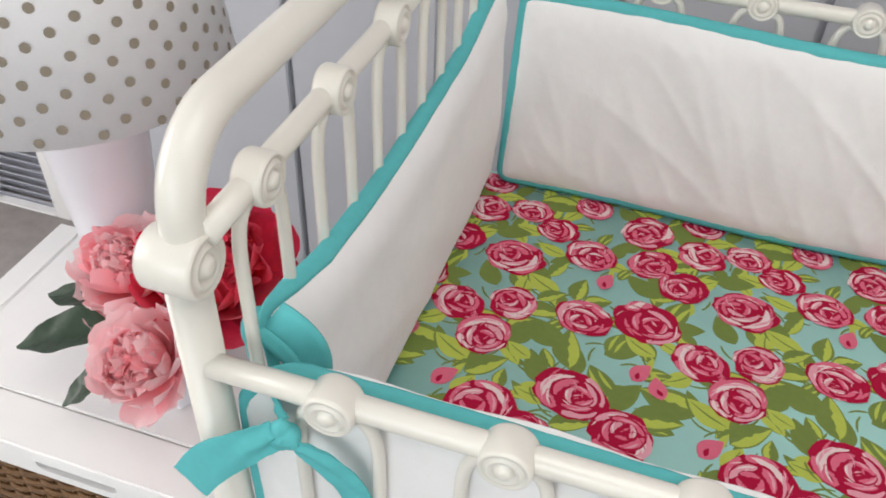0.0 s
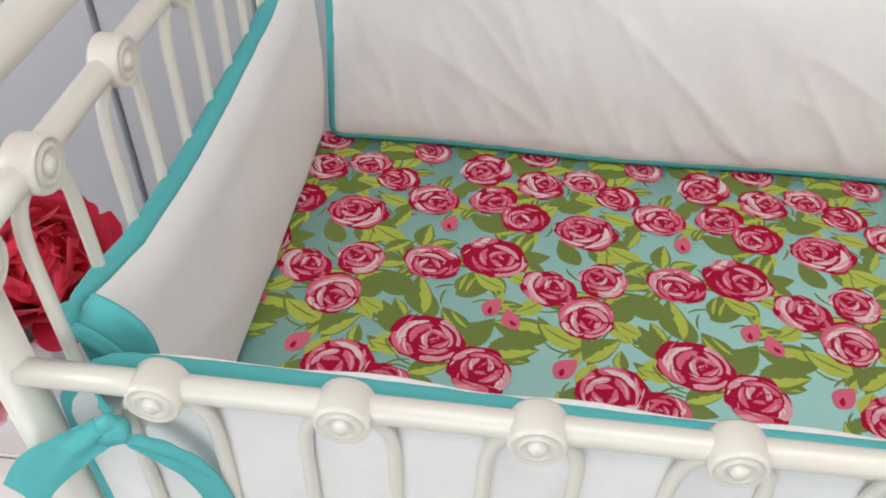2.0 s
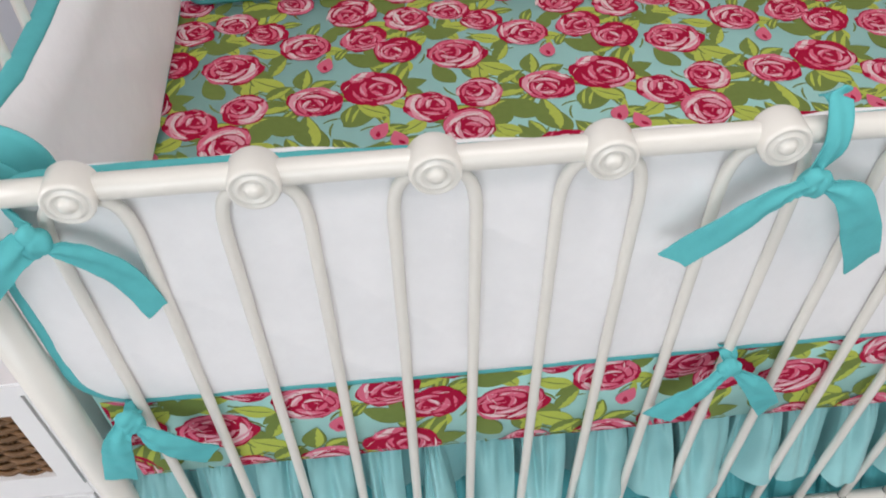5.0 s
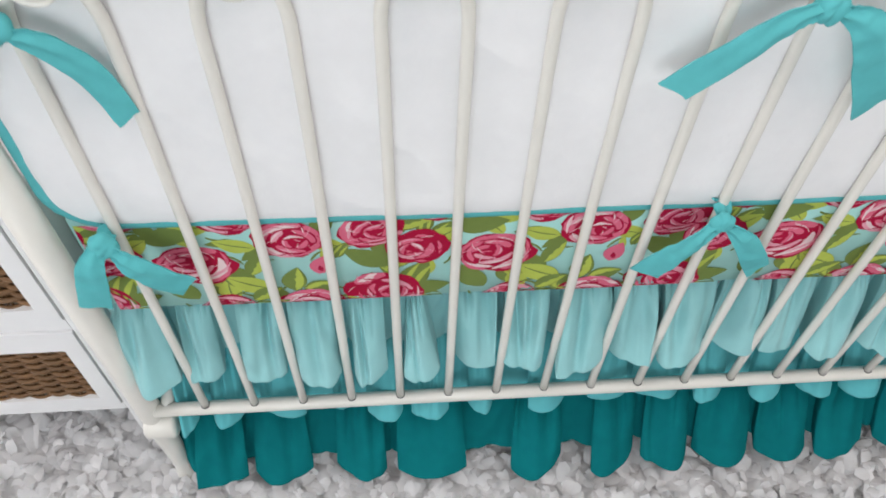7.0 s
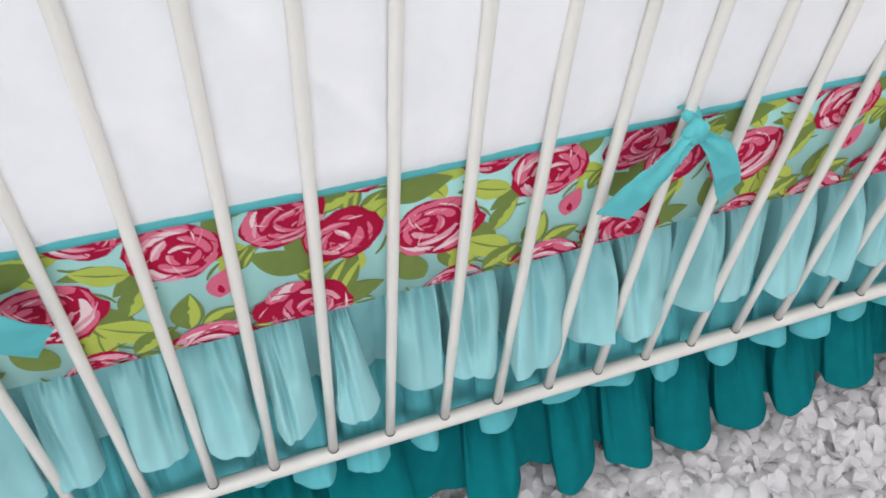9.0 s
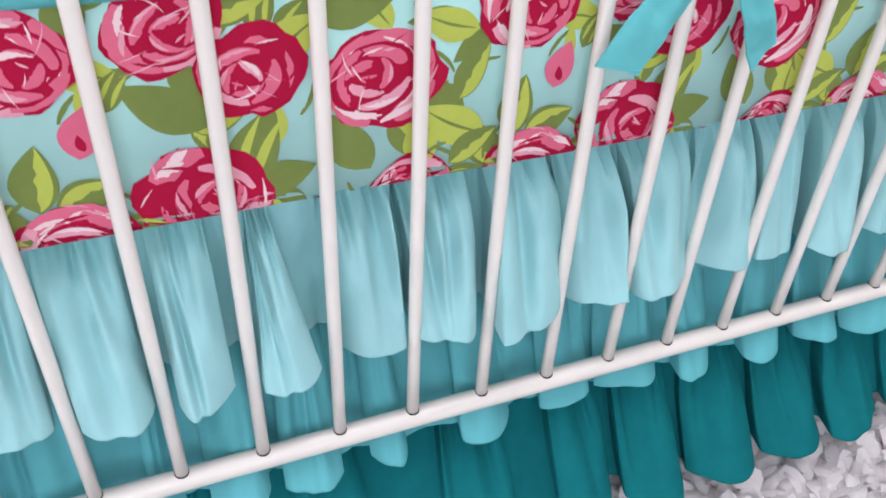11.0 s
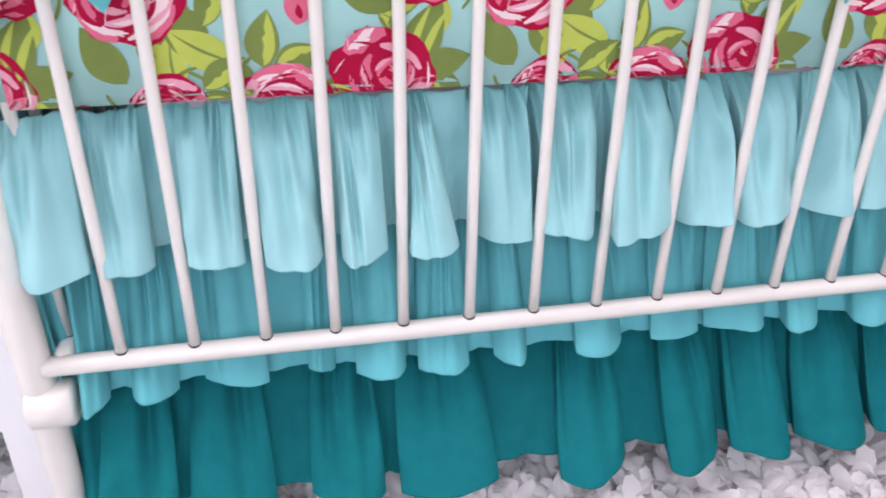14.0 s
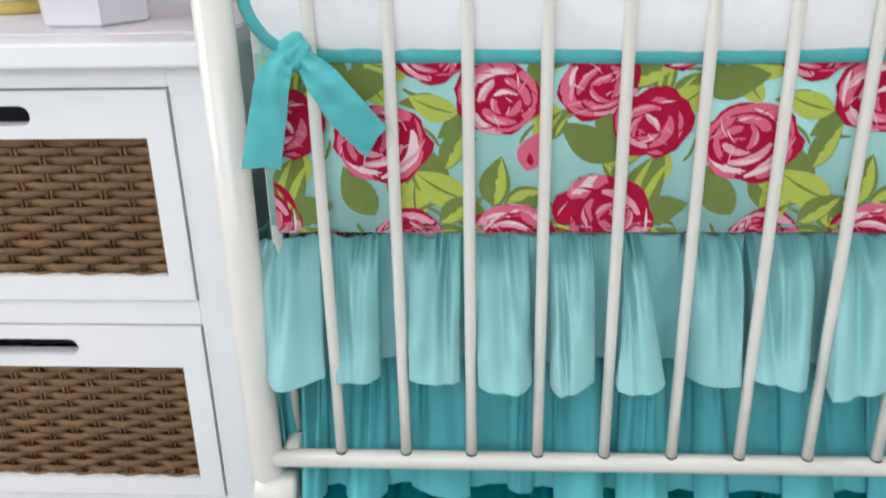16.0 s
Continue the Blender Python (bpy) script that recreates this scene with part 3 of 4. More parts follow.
part("rose_print", print_tile.mesh("rose_print", OnFront(), range(-1, 5)), mattress, "printed pink roses and green leaves")


# ---- bumpers ----
def bumper(name, label, width, height, thick, place, corner=0.03, nu=120, nv=34, seed=0, wave=0.004, band=0.0056, fine=0.0):
    """A padded panel with a bound edge. place maps (along, up, out) into the crib."""
    root = thing(name, label, "crib bumper", group="bumpers round the crib")
    verts, faces = [], []
    for side in (1, -1):
        o = len(verts)
        for j in range(nv + 1):
            for i in range(nu + 1):
                a, b = width * i / nu, height * j / nv
                ca, cb = min(max(a, corner), width - corner), min(max(b, corner), height - corner)
                dx, dy = a - ca, b - cb
                d = math.hypot(dx, dy)
                if dx and dy and d > corner:
                    a, b, d = ca + dx * corner / d, cb + dy * corner / d, corner
                e = min(a, width - a, b, height - b)
                if dx and dy:
                    e = corner - d
                q = 1 - min(max(e, 0) / 0.035, 1)
                t = thick / 2 * math.sqrt(max(1 - q * q, 0)) + 0.001
                soft = noise.noise((a * 7 + seed, b * 9, side * 3.1)) * 0.5 + noise.noise((a * 22 + seed, b * 5 + a * 9, side)) * 0.5
                crease = (1 - abs(noise.noise((a * 6.5 + b * 7 + seed, b * 1.6 - a * 1.2 + seed, 2.0)))) ** 9
                pucker = (0.0026 * noise.noise((a * 62 + seed, b * 55, side * 2.0)) + 0.0030 * noise.noise((a * 27 + b * 14 + seed, b * 24, side * 5.0))) * math.exp(-max(e, 0) / 0.030)
                thin = fine * (1 - abs(noise.noise((a * 15 + b * 9 + seed, b * 3 - a * 2, 7.0)))) ** 7 * (0.35 + 0.65 * min(a / 0.6, 1.0))
                verts.append(place(a, b, side * t + (wave * (soft + 0.6 * crease) + thin + pucker) * (1 - q)))
        for j in range(nv):
            for i in range(nu):
                p = o + j * (nu + 1) + i
                f = (p, p + 1, p + nu + 2, p + nu + 1)
                faces.append(f if side > 0 else f[::-1])
    part("padded_panel", mesh_from("padded_panel", verts, faces, WHITE_COTTON), root, "white padded cotton panel")
    out = []
    for cx, cy, a0 in ((width - corner, corner, -90), (width - corner, height - corner, 0), (corner, height - corner, 90), (corner, corner, 180)):
        out += arc((cx, cy), corner, a0, a0 + 90, 6, lambda a, b: (a, b))
    dense = []
    for (a, b), (c, d) in zip(out, out[1:] + out[:1]):
        n = max(1, int(math.hypot(c - a, d - b) / 0.012))
        dense += [(a + (c - a) * i / n, b + (d - b) * i / n) for i in range(n)]
    verts, faces = [], []
    n, seg = len(dense), 10
    for i, (a, b) in enumerate(dense):
        (pa, pb), (qa, qb) = dense[i - 1], dense[(i + 1) % n]
        l = math.hypot(qa - pa, qb - pb) or 1
        ia, ib = -(qb - pb) / l, (qa - pa) / l
        swell = 1 + 0.08 * noise.noise((a * 45, b * 45, seed + 5))
        for k in range(seg):
            w = 2 * math.pi * k / seg
            inward = 0.0045 + band * swell * math.cos(w)
            verts.append(place(a + ia * inward, b + ib * inward, (thick * 0.26 + 0.0022) * swell * math.sin(w)))
    for i in range(n):
        for k in range(seg):
            faces.append((i * seg + k, i * seg + (k + 1) % seg, (i + 1) % n * seg + (k + 1) % seg, (i + 1) % n * seg + k))
    part("binding", mesh_from("binding", verts, faces, TEAL_COTTON), root, "teal bound edge")
    return root


def front_place(a, b, n):
    sag = 0.003 * math.sin(a * 9) * b / 0.3
    over = max(0.0, b - 0.255) / 0.05
    return Vector((0.010 + a, 0.014 + 0.019 * over ** 1.5 - n, 0.644 + 0.014 * max(0, 0.4 - a) + b + sag - 0.004 * over))


front_bumper = bumper("front_bumper", "white padded front bumper with teal binding tied to the crib", LONG - 0.014, 0.291, 0.016, front_place, 0.055, 220, 56, 1, 0.0045, 0.0095)
edge = [front_place(0.055 + (LONG - 0.1) * i / 60, 0.2885 + 0.002 * math.sin(i * 0.9), -0.0085) for i in range(61)]
part("inner_edge", mesh_from("inner_edge", *sweep(edge, [0.0040 * min(1.0, 0.15 + i / 6) for i in range(61)], 10), WHITE_COTTON), front_bumper, "white padding showing above the binding")


def back_place(a, b, n):
    lean = 0.058 * b / 0.3
    return Vector((0.050 + a, 0.694 + lean - n + 0.004 * math.sin(a * 11), 0.666 + b + 0.006 * math.sin(a * 7 + 1.0) * b / 0.3))


bumper("back_bumper", "white padded back bumper with teal binding and soft creases", LONG - 0.10, 0.273, 0.024, back_place, 0.016, 300, 60, 2, 0.0070, 0.0098, 0.0042)


def end_place(a, b, n, x=0.026, side=1):
    h = b / 0.3
    top = 0.957 - 0.658 - 0.020 * math.sin(min(a / 0.60, 1) * math.pi) + 0.030 * max(0, a - 0.5) / 0.18
    pinch = min(1.0, 0.30 + a / 0.07)
    return Vector((x - side * 0.014 * (1 - min(1.0, a / 0.09)) * h + side * pinch * (n + 0.010 * math.sin(h * math.pi) - 0.004 * h + 0.0045 * math.exp(-((h - 0.87) / 0.09) ** 2) * (n > 0.004)), 0.050 + a, 0.660 + b * top / 0.3 + 0.0011 * math.sin(a * 19 + 1.0) * h ** 3))


bumper("end_bumper", "white padded end bumper with teal binding, slumping a little", 0.648, 0.300, 0.026, end_place, 0.018, 70, 32, 3, 0.004, 0.0066)
bumper("end_bumper", "white padded end bumper with teal binding", 0.680, 0.300, 0.026, lambda a, b, n: end_place(a, b, n, LONG - 0.026, -1), 0.018, 70, 32, 4, 0.004)


# ---- ribbon ties ----
def smooth_path(points, n=12):
    pts = [Vector(p) for p in points]
    out = []
    for i in range(len(pts) - 1):
        a, b, c, d = pts[max(i - 1, 0)], pts[i], pts[i + 1], pts[min(i + 2, len(pts) - 1)]
        for k in range(n):
            t = k / n
            out.append(0.5 * ((2 * b) + (c - a) * t + (2 * a - 5 * b + 4 * c - d) * t * t + (3 * b - a - 3 * c + d) * t ** 3))
    return out + [pts[-1]]


def ribbon(points, widths, facing=(0, -1, 0), twist=0.0, cut=0.0, fold=0.25):
    """A strip of doubled cloth along points, turned towards facing, with a crease along its middle."""
    pts = smooth_path(points)
    n = len(pts)
    verts, faces = [], []
    cols = 11
    for i, p in enumerate(pts):
        t = (pts[min(i + 1, n - 1)] - pts[max(i - 1, 0)]).normalized()
        f = Vector(facing)
        f = (f - t * f.dot(t)).normalized()
        w = t.cross(f).normalized()
        q = i / (n - 1)
        roll = Matrix.Rotation(twist * q, 3, t)
        f, w = roll @ f, roll @ w
        pos = q * (len(widths) - 1)
        k = min(int(pos), len(widths) - 2)
        half = (widths[k] + (widths[k + 1] - widths[k]) * (pos - k)) / 2
        for side in (1, -1):
            for c in range(cols):
                u = 2 * c / (cols - 1) - 1
                bow = fold * half * (1 - u * u) * (1 - q * 0.8) + 0.0020 * noise.noise((u * 0.8 + 3 * q, q * 4.0, half * 900)) + 0.0030 * (1 - q) ** 2 * math.sin(5 * u + 7 * q)
                end = t * (cut * half * u if i == n - 1 else 0)
                verts.append(p + w * u * half + f * (side * 0.0009 + bow) + end)
    row = 2 * cols
    for i in range(n - 1):
        a, b = i * row, (i + 1) * row
        for c in range(cols - 1):
            faces.append((a + c, a + c + 1, b + c + 1, b + c))
            faces.append((a + cols + c + 1, a + cols + c, b + cols + c, b + cols + c + 1))
        faces.append((a + cols, a, b, b + cols))
        faces.append((a + cols - 1, a + 2 * cols - 1, b + 2 * cols - 1, b + cols - 1))
    e = (n - 1) * row
    for c in range(cols - 1):
        faces.append((e + c, e + c + 1, e + cols + c + 1, e + cols + c))
    return verts, faces


def knot(centre, r, seed, stretch=(1.0, 0.75, 1.1)):
    bm = bmesh.new()
    bmesh.ops.create_icosphere(bm, subdivisions=4, radius=1)
    for v in bm.verts:
        p = v.co
        lie = math.sin(seed * 1.7)
        crease = 0.16 * noise.noise(p * 1.5 + Vector((seed, 0, 0))) - 0.16 * math.exp(-((p.x * 0.75 + p.z * 0.65 * lie + 0.25 * lie) / 0.13) ** 2) - 0.12 * math.exp(-((p.z * 0.8 - p.x * 0.5 - 0.35) / 0.10) ** 2)
        crease += 0.14 * (max(abs(p.x), abs(p.z)) ** 2 - 0.6)
        v.co = Vector(centre) + Vector([p[i] * r * stretch[i] * (1 + crease) for i in range(3)])
    me = bpy.data.meshes.new("knot")
    bm.to_mesh(me)
    bm.free()
    me.materials.append(TEAL_COTTON)
    me.polygons.foreach_set("use_smooth", [True] * len(me.polygons))
    return me


def tie(label, centre, tails, strap, seed, r=0.013):
    root = thing("ribbon_tie", label, "ribbon", group="ribbon ties of the bumpers")
    part("knot", knot(centre, r, seed), root)
    for pts, widths, twist in tails:
        me = mesh_from("tail", *ribbon(pts, widths, twist=twist, cut=0.35), TEAL_COTTON)
        me.set_sharp_from_angle(angle=radians(45))
        part("tail", me, root)
    part("strap", mesh_from("strap", *ribbon(strap, [0.016, 0.020]), TEAL_COTTON), root)
    return root


tie("teal ribbon knotted round the crib's top rail at its corner", (0.063, -0.018, 0.915),
    [([(0.058, -0.020, 0.915), (0.037, -0.032, 0.906), (0.005, -0.034, 0.874), (-0.019, -0.032, 0.836)], [0.024, 0.032, 0.036, 0.036], 0.25),
     ([(0.065, -0.020, 0.911), (0.088, -0.018, 0.900), (0.111, -0.012, 0.865), (0.125, -0.010, 0.815)], [0.010, 0.020, 0.024, 0.020], -0.3)],
    [(0.059, -0.010, 0.917), (0.049, 0.002, 0.920), (0.035, 0.016, 0.920)], 1)
tie("teal ribbon knotted round the middle of the top rail", (0.644, -0.022, 0.914),
    [([(0.640, -0.024, 0.915), (0.615, -0.030, 0.910), (0.583, -0.030, 0.881), (0.547, -0.026, 0.842)], [0.010, 0.022, 0.026, 0.026], 0.2),
     ([(0.649, -0.024, 0.914), (0.675, -0.030, 0.902), (0.699, -0.028, 0.858), (0.719, -0.022, 0.811)], [0.010, 0.028, 0.034, 0.032], -0.2)],
    [(0.645, -0.016, 0.922), (0.651, -0.018, 0.951), (0.653, 0.000, 0.976), (0.655, 0.016, 0.970)], 2)
tie("teal ribbon knotted at the bumper's lower corner", (0.058, -0.018, 0.658),
    [([(0.055, -0.020, 0.660), (0.043, -0.030, 0.642), (0.034, -0.030, 0.607), (0.024, -0.026, 0.566)], [0.014, 0.026, 0.031, 0.033], 0.1),
     ([(0.063, -0.020, 0.657), (0.081, -0.028, 0.637), (0.100, -0.026, 0.610), (0.119, -0.020, 0.586)], [0.014, 0.028, 0.032, 0.030], -0.2)],
    [(0.059, -0.014, 0.660), (0.061, 0.000, 0.662), (0.059, 0.014, 0.652)], 3, 0.014)
tie("teal ribbon knotted at the bumper's lower edge", (0.644, -0.018, 0.652),
    [([(0.640, -0.020, 0.653), (0.620, -0.026, 0.632), (0.598, -0.026, 0.604), (0.584, -0.022, 0.576)], [0.010, 0.026, 0.032, 0.030], 0.2),
     ([(0.649, -0.020, 0.652), (0.672, -0.026, 0.630), (0.692, -0.024, 0.596), (0.706, -0.020, 0.569)], [0.010, 0.024, 0.028, 0.026], -0.2)],
    [(0.645, -0.014, 0.656), (0.646, 0.000, 0.662), (0.644, 0.014, 0.656)], 4, 0.012)
strap = thing("ribbon_strap", "wide teal strap folded over the front corner of the bumper", "ribbon")
qa, qb, qc, qd = Vector((0.007, 0.048, 0.934)), Vector((0.027, 0.064, 0.963)), Vector((0.066, 0.060, 0.888)), Vector((0.045, 0.047, 0.890))
verts, faces = [], []
for i in range(15):
    u = i / 14
    for j in range(7):
        v = j / 6
        p = (qa * (1 - v) + qb * v) * (1 - u) + (qd * (1 - v) + qc * v) * u
        verts.append(p + Vector((0.020, -0.006, 0.012)) * math.sin(math.pi * u ** 0.85) * (0.35 + 0.65 * v))
    if i:
        faces += [((i - 1) * 7 + j, i * 7 + j, i * 7 + j + 1, (i - 1) * 7 + j + 1) for j in range(6)]
fold = part("folded_band", mesh_from("folded_band", verts, faces, TEAL_COTTON), strap)
solid = fold.modifiers.new("thickness", "SOLIDIFY")
solid.thickness, solid.offset = 0.0028, 0
verts, faces = [], []
for i in range(15):
    u = i / 14
    for j in range(4):
        v = -0.04 + 0.34 * j / 3
        p = (qa * (1 - v) + qb * v) * (1 - u) + (qd * (1 - v) + qc * v) * u
        verts.append(p + Vector((0.020, -0.006, 0.012)) * math.sin(math.pi * u ** 0.85) * (0.35 + 0.65 * v) + Vector((0.0012, -0.0022, 0.0026)))
    if i:
        faces += [((i - 1) * 4 + j, i * 4 + j, i * 4 + j + 1, (i - 1) * 4 + j + 1) for j in range(3)]
fold = part("folded_edge", mesh_from("folded_edge", verts, faces, TEAL_COTTON), strap)
solid = fold.modifiers.new("thickness", "SOLIDIFY")
solid.thickness, solid.offset = 0.0022, 0
part("wrap", mesh_from("wrap", *ribbon([(0.010, 0.062, 0.936), (-0.002, 0.058, 0.930), (-0.010, 0.060, 0.905), (-0.008, 0.066, 0.880)], [0.032, 0.030, 0.026, 0.022], facing=(-0.5, -0.6, 0.5), fold=0.05), TEAL_COTTON), strap)

# ---- gathered skirt ----
skirt = thing("crib_skirt", "three-tier gathered crib skirt from pale aqua to deep teal", "crib skirt")


def tier(name, label, z0, z1, valley, forward, spread, lean, folds, gap, seed, mat, start=0.45, gather=0.02, long=(2, 3), reach_to=(0.4, 1.0), crease=(0.08, 0.16), ripple=0.009, wrinkle=0.004, tops=(0.56, 0.84), least=0.75, bow=(0.06, 0.40)):
    """A gathered ruffle along the front and round the corner. Each fold is a tongue of cloth between two hem edges: a rounded front, two tucked sides and a valley; it narrows towards the gathered seam."""
    rnd = random.Random(seed)
    folds = list(folds)
    while folds[-1][1] < LONG + 0.1:
        a = folds[-1][1] + gap * rnd.uniform(0.15, 0.35)
        folds.append((a, a + gap * rnd.uniform(0.6, 0.9), 0))
    while folds[0][0] > -0.76:
        b = folds[0][0] - gap * rnd.uniform(0.15, 0.35)
        folds.insert(0, (b - gap * rnd.uniform(0.6, 0.9), b, 0))
    x0, y0, far = -0.004, valley, LONG - 0.004
    columns, front = 36, 0.62
    levels = [0.0, 0.012] + [0.035 + 0.945 * (j / 31) for j in range(32)] + [0.990, 1.0]
    rows = [[] for _ in levels]

    def ease(v):
        v = min(max(v, 0.0), 1.0)
        return v * v * (3 - 2 * v)

    for k in range(1, len(folds) - 1):
        left, right, cone = folds[k]
        c = (left + right) / 2 - x0
        halves = (c + x0 - (folds[k - 1][1] + left) / 2, (right + folds[k + 1][0]) / 2 - c - x0)
        amp, slant, drop, skew = rnd.uniform(least, 1.10), rnd.uniform(-0.22, 0.22), rnd.uniform(-0.004, 0.004), rnd.uniform(-0.006, 0.006)
        top = rnd.uniform(*tops)
        if cone:
            top, slant = 0.30, 0.30 * cone
        wide = tuple(min((right - left) / 2 / h, 0.97) for h in halves)
        round_ = (rnd.uniform(*bow), rnd.uniform(*bow))
        tuck = (rnd.uniform(0.06, 0.22), rnd.uniform(0.06, 0.22))
        tip = rnd.uniform(-0.30, 0.30)
        # short gathers at the seam, longer pleats, and soft hollows further down
        creases = [(rnd.uniform(-1.5, 1.5), rnd.uniform(0.05, 0.11), rnd.uniform(0.4, 1.1), rnd.uniform(-0.2, 0.2), rnd.uniform(0.08, 0.26)) for _ in range(9)]
        creases += [(rnd.uniform(-1.4, 1.4), rnd.uniform(*crease), rnd.uniform(0.5, 1.1), rnd.uniform(-0.30, 0.30), rnd.uniform(*reach_to)) for _ in range(rnd.randint(*long))]
        soft = [(rnd.uniform(-0.75, 0.75), rnd.uniform(0.18, 0.40), rnd.uniform(-1.0, 0.25), rnd.uniform(-0.5, 0.5), rnd.uniform(0.6, 1.1)) for _ in range(3)]
        for side in (0, 1):
            sign = 1 if side else -1
            for i in range(columns + 1):
                p = 1 - i / columns if not side else i / columns
                if (side and i == 0) or (side and i == columns and k < len(folds) - 2):
                    continue
                for j, h in enumerate(levels):
                    f = min(top * wide[side], 0.96) + (wide[side] - min(top * wide[side], 0.96)) * (h ** 1.1 if cone else ease(0.15 + 0.85 * h))
                    under = tuck[side] * h * f
                    if p < front:
                        e = p / front
                        u, v = f * e, 1 - round_[side] * e ** 2.8
                    elif p < 0.84:
                        e = (p - front) / (0.84 - front)
                        u, v = f + 0.02 * h * math.sin(math.pi * min(e * 1.6, 1.0)) - under * ease(e), (1 - round_[side]) * (1 - ease(e)) + 0.12 * ease(e)
                    else:
                        e = (p - 0.84) / 0.16
                        u, v = (f - under) + (1 - f + under) * e, 0.12 * (1 - e ** 1.5)
                    at = sign * u / max(f, 0.2)
                    grow = start * (1 - math.exp(-6 * h)) + (1 - start) * h ** spread
                    d = forward * amp * v * grow * (1 + tip * sign * min(u / f, 1.0)) + lean * h ** 1.4
                    for a, w, depth, run, reach in creases:
                        d -= gather * depth * max(0.0, 1 - h / reach) ** 1.1 * math.exp(-((at - a - run * h) / (w * (0.8 + 1.0 * h))) ** 2) * min(1.0, 0.35 + h * 7)
                    for a, w, depth, run, peak in soft:
                        d += ripple * depth * math.exp(-((at - a - run * (h - 0.5)) / w) ** 2) * (math.sin(math.pi * min(h ** peak, 1.0)) + 0.30 * h) * min(1.0, v * 2)
                    at_s = c + sign * u * halves[side] + slant * min(halves) * (h - 1) * (1 - p ** 3)
                    d += 0.0035 * (1 - h) ** 5 * noise.noise((at_s * 150, 0.3, seed)) + wrinkle * noise.noise((at_s * 20 + 3 * h, h * 1.4, seed + 3.3)) * (0.3 + 0.7 * h) * min(1.0, 0.6 + v) + 0.6 * wrinkle * (1 - v) * noise.noise((at_s * 55 + 4 * h, h * 1.1, seed + 9.1))
                    z = z0 + (z1 - z0) * h + (drop + skew * at + 0.001 * noise.noise((at_s * 60, seed, 8.1))) * v * h ** 2 + 0.004 * noise.noise((at_s * 75, seed, 3.5)) * (1 - h) ** 4
                    t = at_s
                    # the cloth is drawn forward round the corner post
                    d += (valley - 0.024) * ease(1 - max(t, -t * 0.6) / 0.055) * (1 - 0.75 * h)
                    if t > 0.015:
                        q = (x0 + t, y0 - d, z)
                    elif t < -0.015:
                        q = (x0 - 0.30 * d, y0 - t, z)
                    else:
                        m = (t + 0.015) / 0.03
                        q = (x0 + max(t, 0) - 0.30 * d * (1 - m), y0 - min(t, 0) - d * m, z)
                    rows[j].append((min(q[0], x0 + far), min(q[1], 0.74), q[2]))
    n = len(rows[0])
    faces = [((j - 1) * n + i, j * n + i, j * n + i + 1, (j - 1) * n + i + 1) for j in range(1, len(levels)) for i in range(n - 1)]
    ob = part(name, mesh_from(name, [p for row in rows for p in row], faces, mat), skirt, label)
    solid = ob.modifiers.new("thickness", "SOLIDIFY")
    solid.thickness, solid.offset = 0.0006, -1
    return ob


# folds of each tier: the two hem edges, and which way a narrow-topped one spreads
UPPER = [(0.001, 0.057, 0), (0.068, 0.108, 0), (0.138, 0.185, 0), (0.203, 0.253, 0), (0.270, 0.311, 0), (0.331, 0.376, 1), (0.396, 0.446, 0), (0.456, 0.505, 0), (0.521, 0.586, 0),
         (0.591, 0.640, 0), (0.652, 0.712, 0), (0.723, 0.779, 0), (0.785, 0.835, 0), (0.845, 0.898, 0)]
MIDDLE = [(0.022, 0.046, 0), (0.067, 0.108, 0), (0.133, 0.193, 0), (0.232, 0.258, 0), (0.278, 0.327, 0), (0.339, 0.391, 0), (0.419, 0.453, 0), (0.503, 0.558, 0), (0.589, 0.642, 0),
          (0.650, 0.718, 0), (0.740, 0.784, 0), (0.821, 0.867, 0), (0.891, 0.938, 0)]
LOWER = [(0.020, 0.094, 0), (0.104, 0.189, 0), (0.225, 0.299, 0), (0.316, 0.418, 0), (0.486, 0.563, 0), (0.606, 0.675, 0), (0.684, 0.755, 0), (0.765, 0.849, 0), (0.862, 0.940, 0), (0.952, 1.032, 0)]
tier("upper_tier", "pale aqua gathered ruffle", 0.475, 0.349, 0.052, 0.066, 0.85, 0.007, UPPER, 0.0645, 11, AQUA_LIGHT, 0.55, 0.024, (1, 2), (0.35, 0.8), (0.12, 0.22), 0.019, 0.004, (0.78, 1.12))
tier("middle_tier", "mid aqua gathered ruffle", 0.400, 0.207, 0.082, 0.038, 1.0, 0.056, MIDDLE, 0.072, 12, AQUA_MID, 0.40, 0.020, (3, 5), (0.5, 1.1), (0.08, 0.17), 0.010, 0.007, (0.65, 1.1), 0.6, (0.30, 0.65))
tier("lower_tier", "deep teal gathered ruffle", 0.275, 0.076, 0.090, 0.056, 1.0, 0.094, LOWER, 0.105, 13, TEAL_DEEP, 0.35, 0.024, (6, 9), (0.4, 1.1), (0.06, 0.14), 0.016, 0.009, (0.40, 0.75), 0.7, (0.15, 0.55))

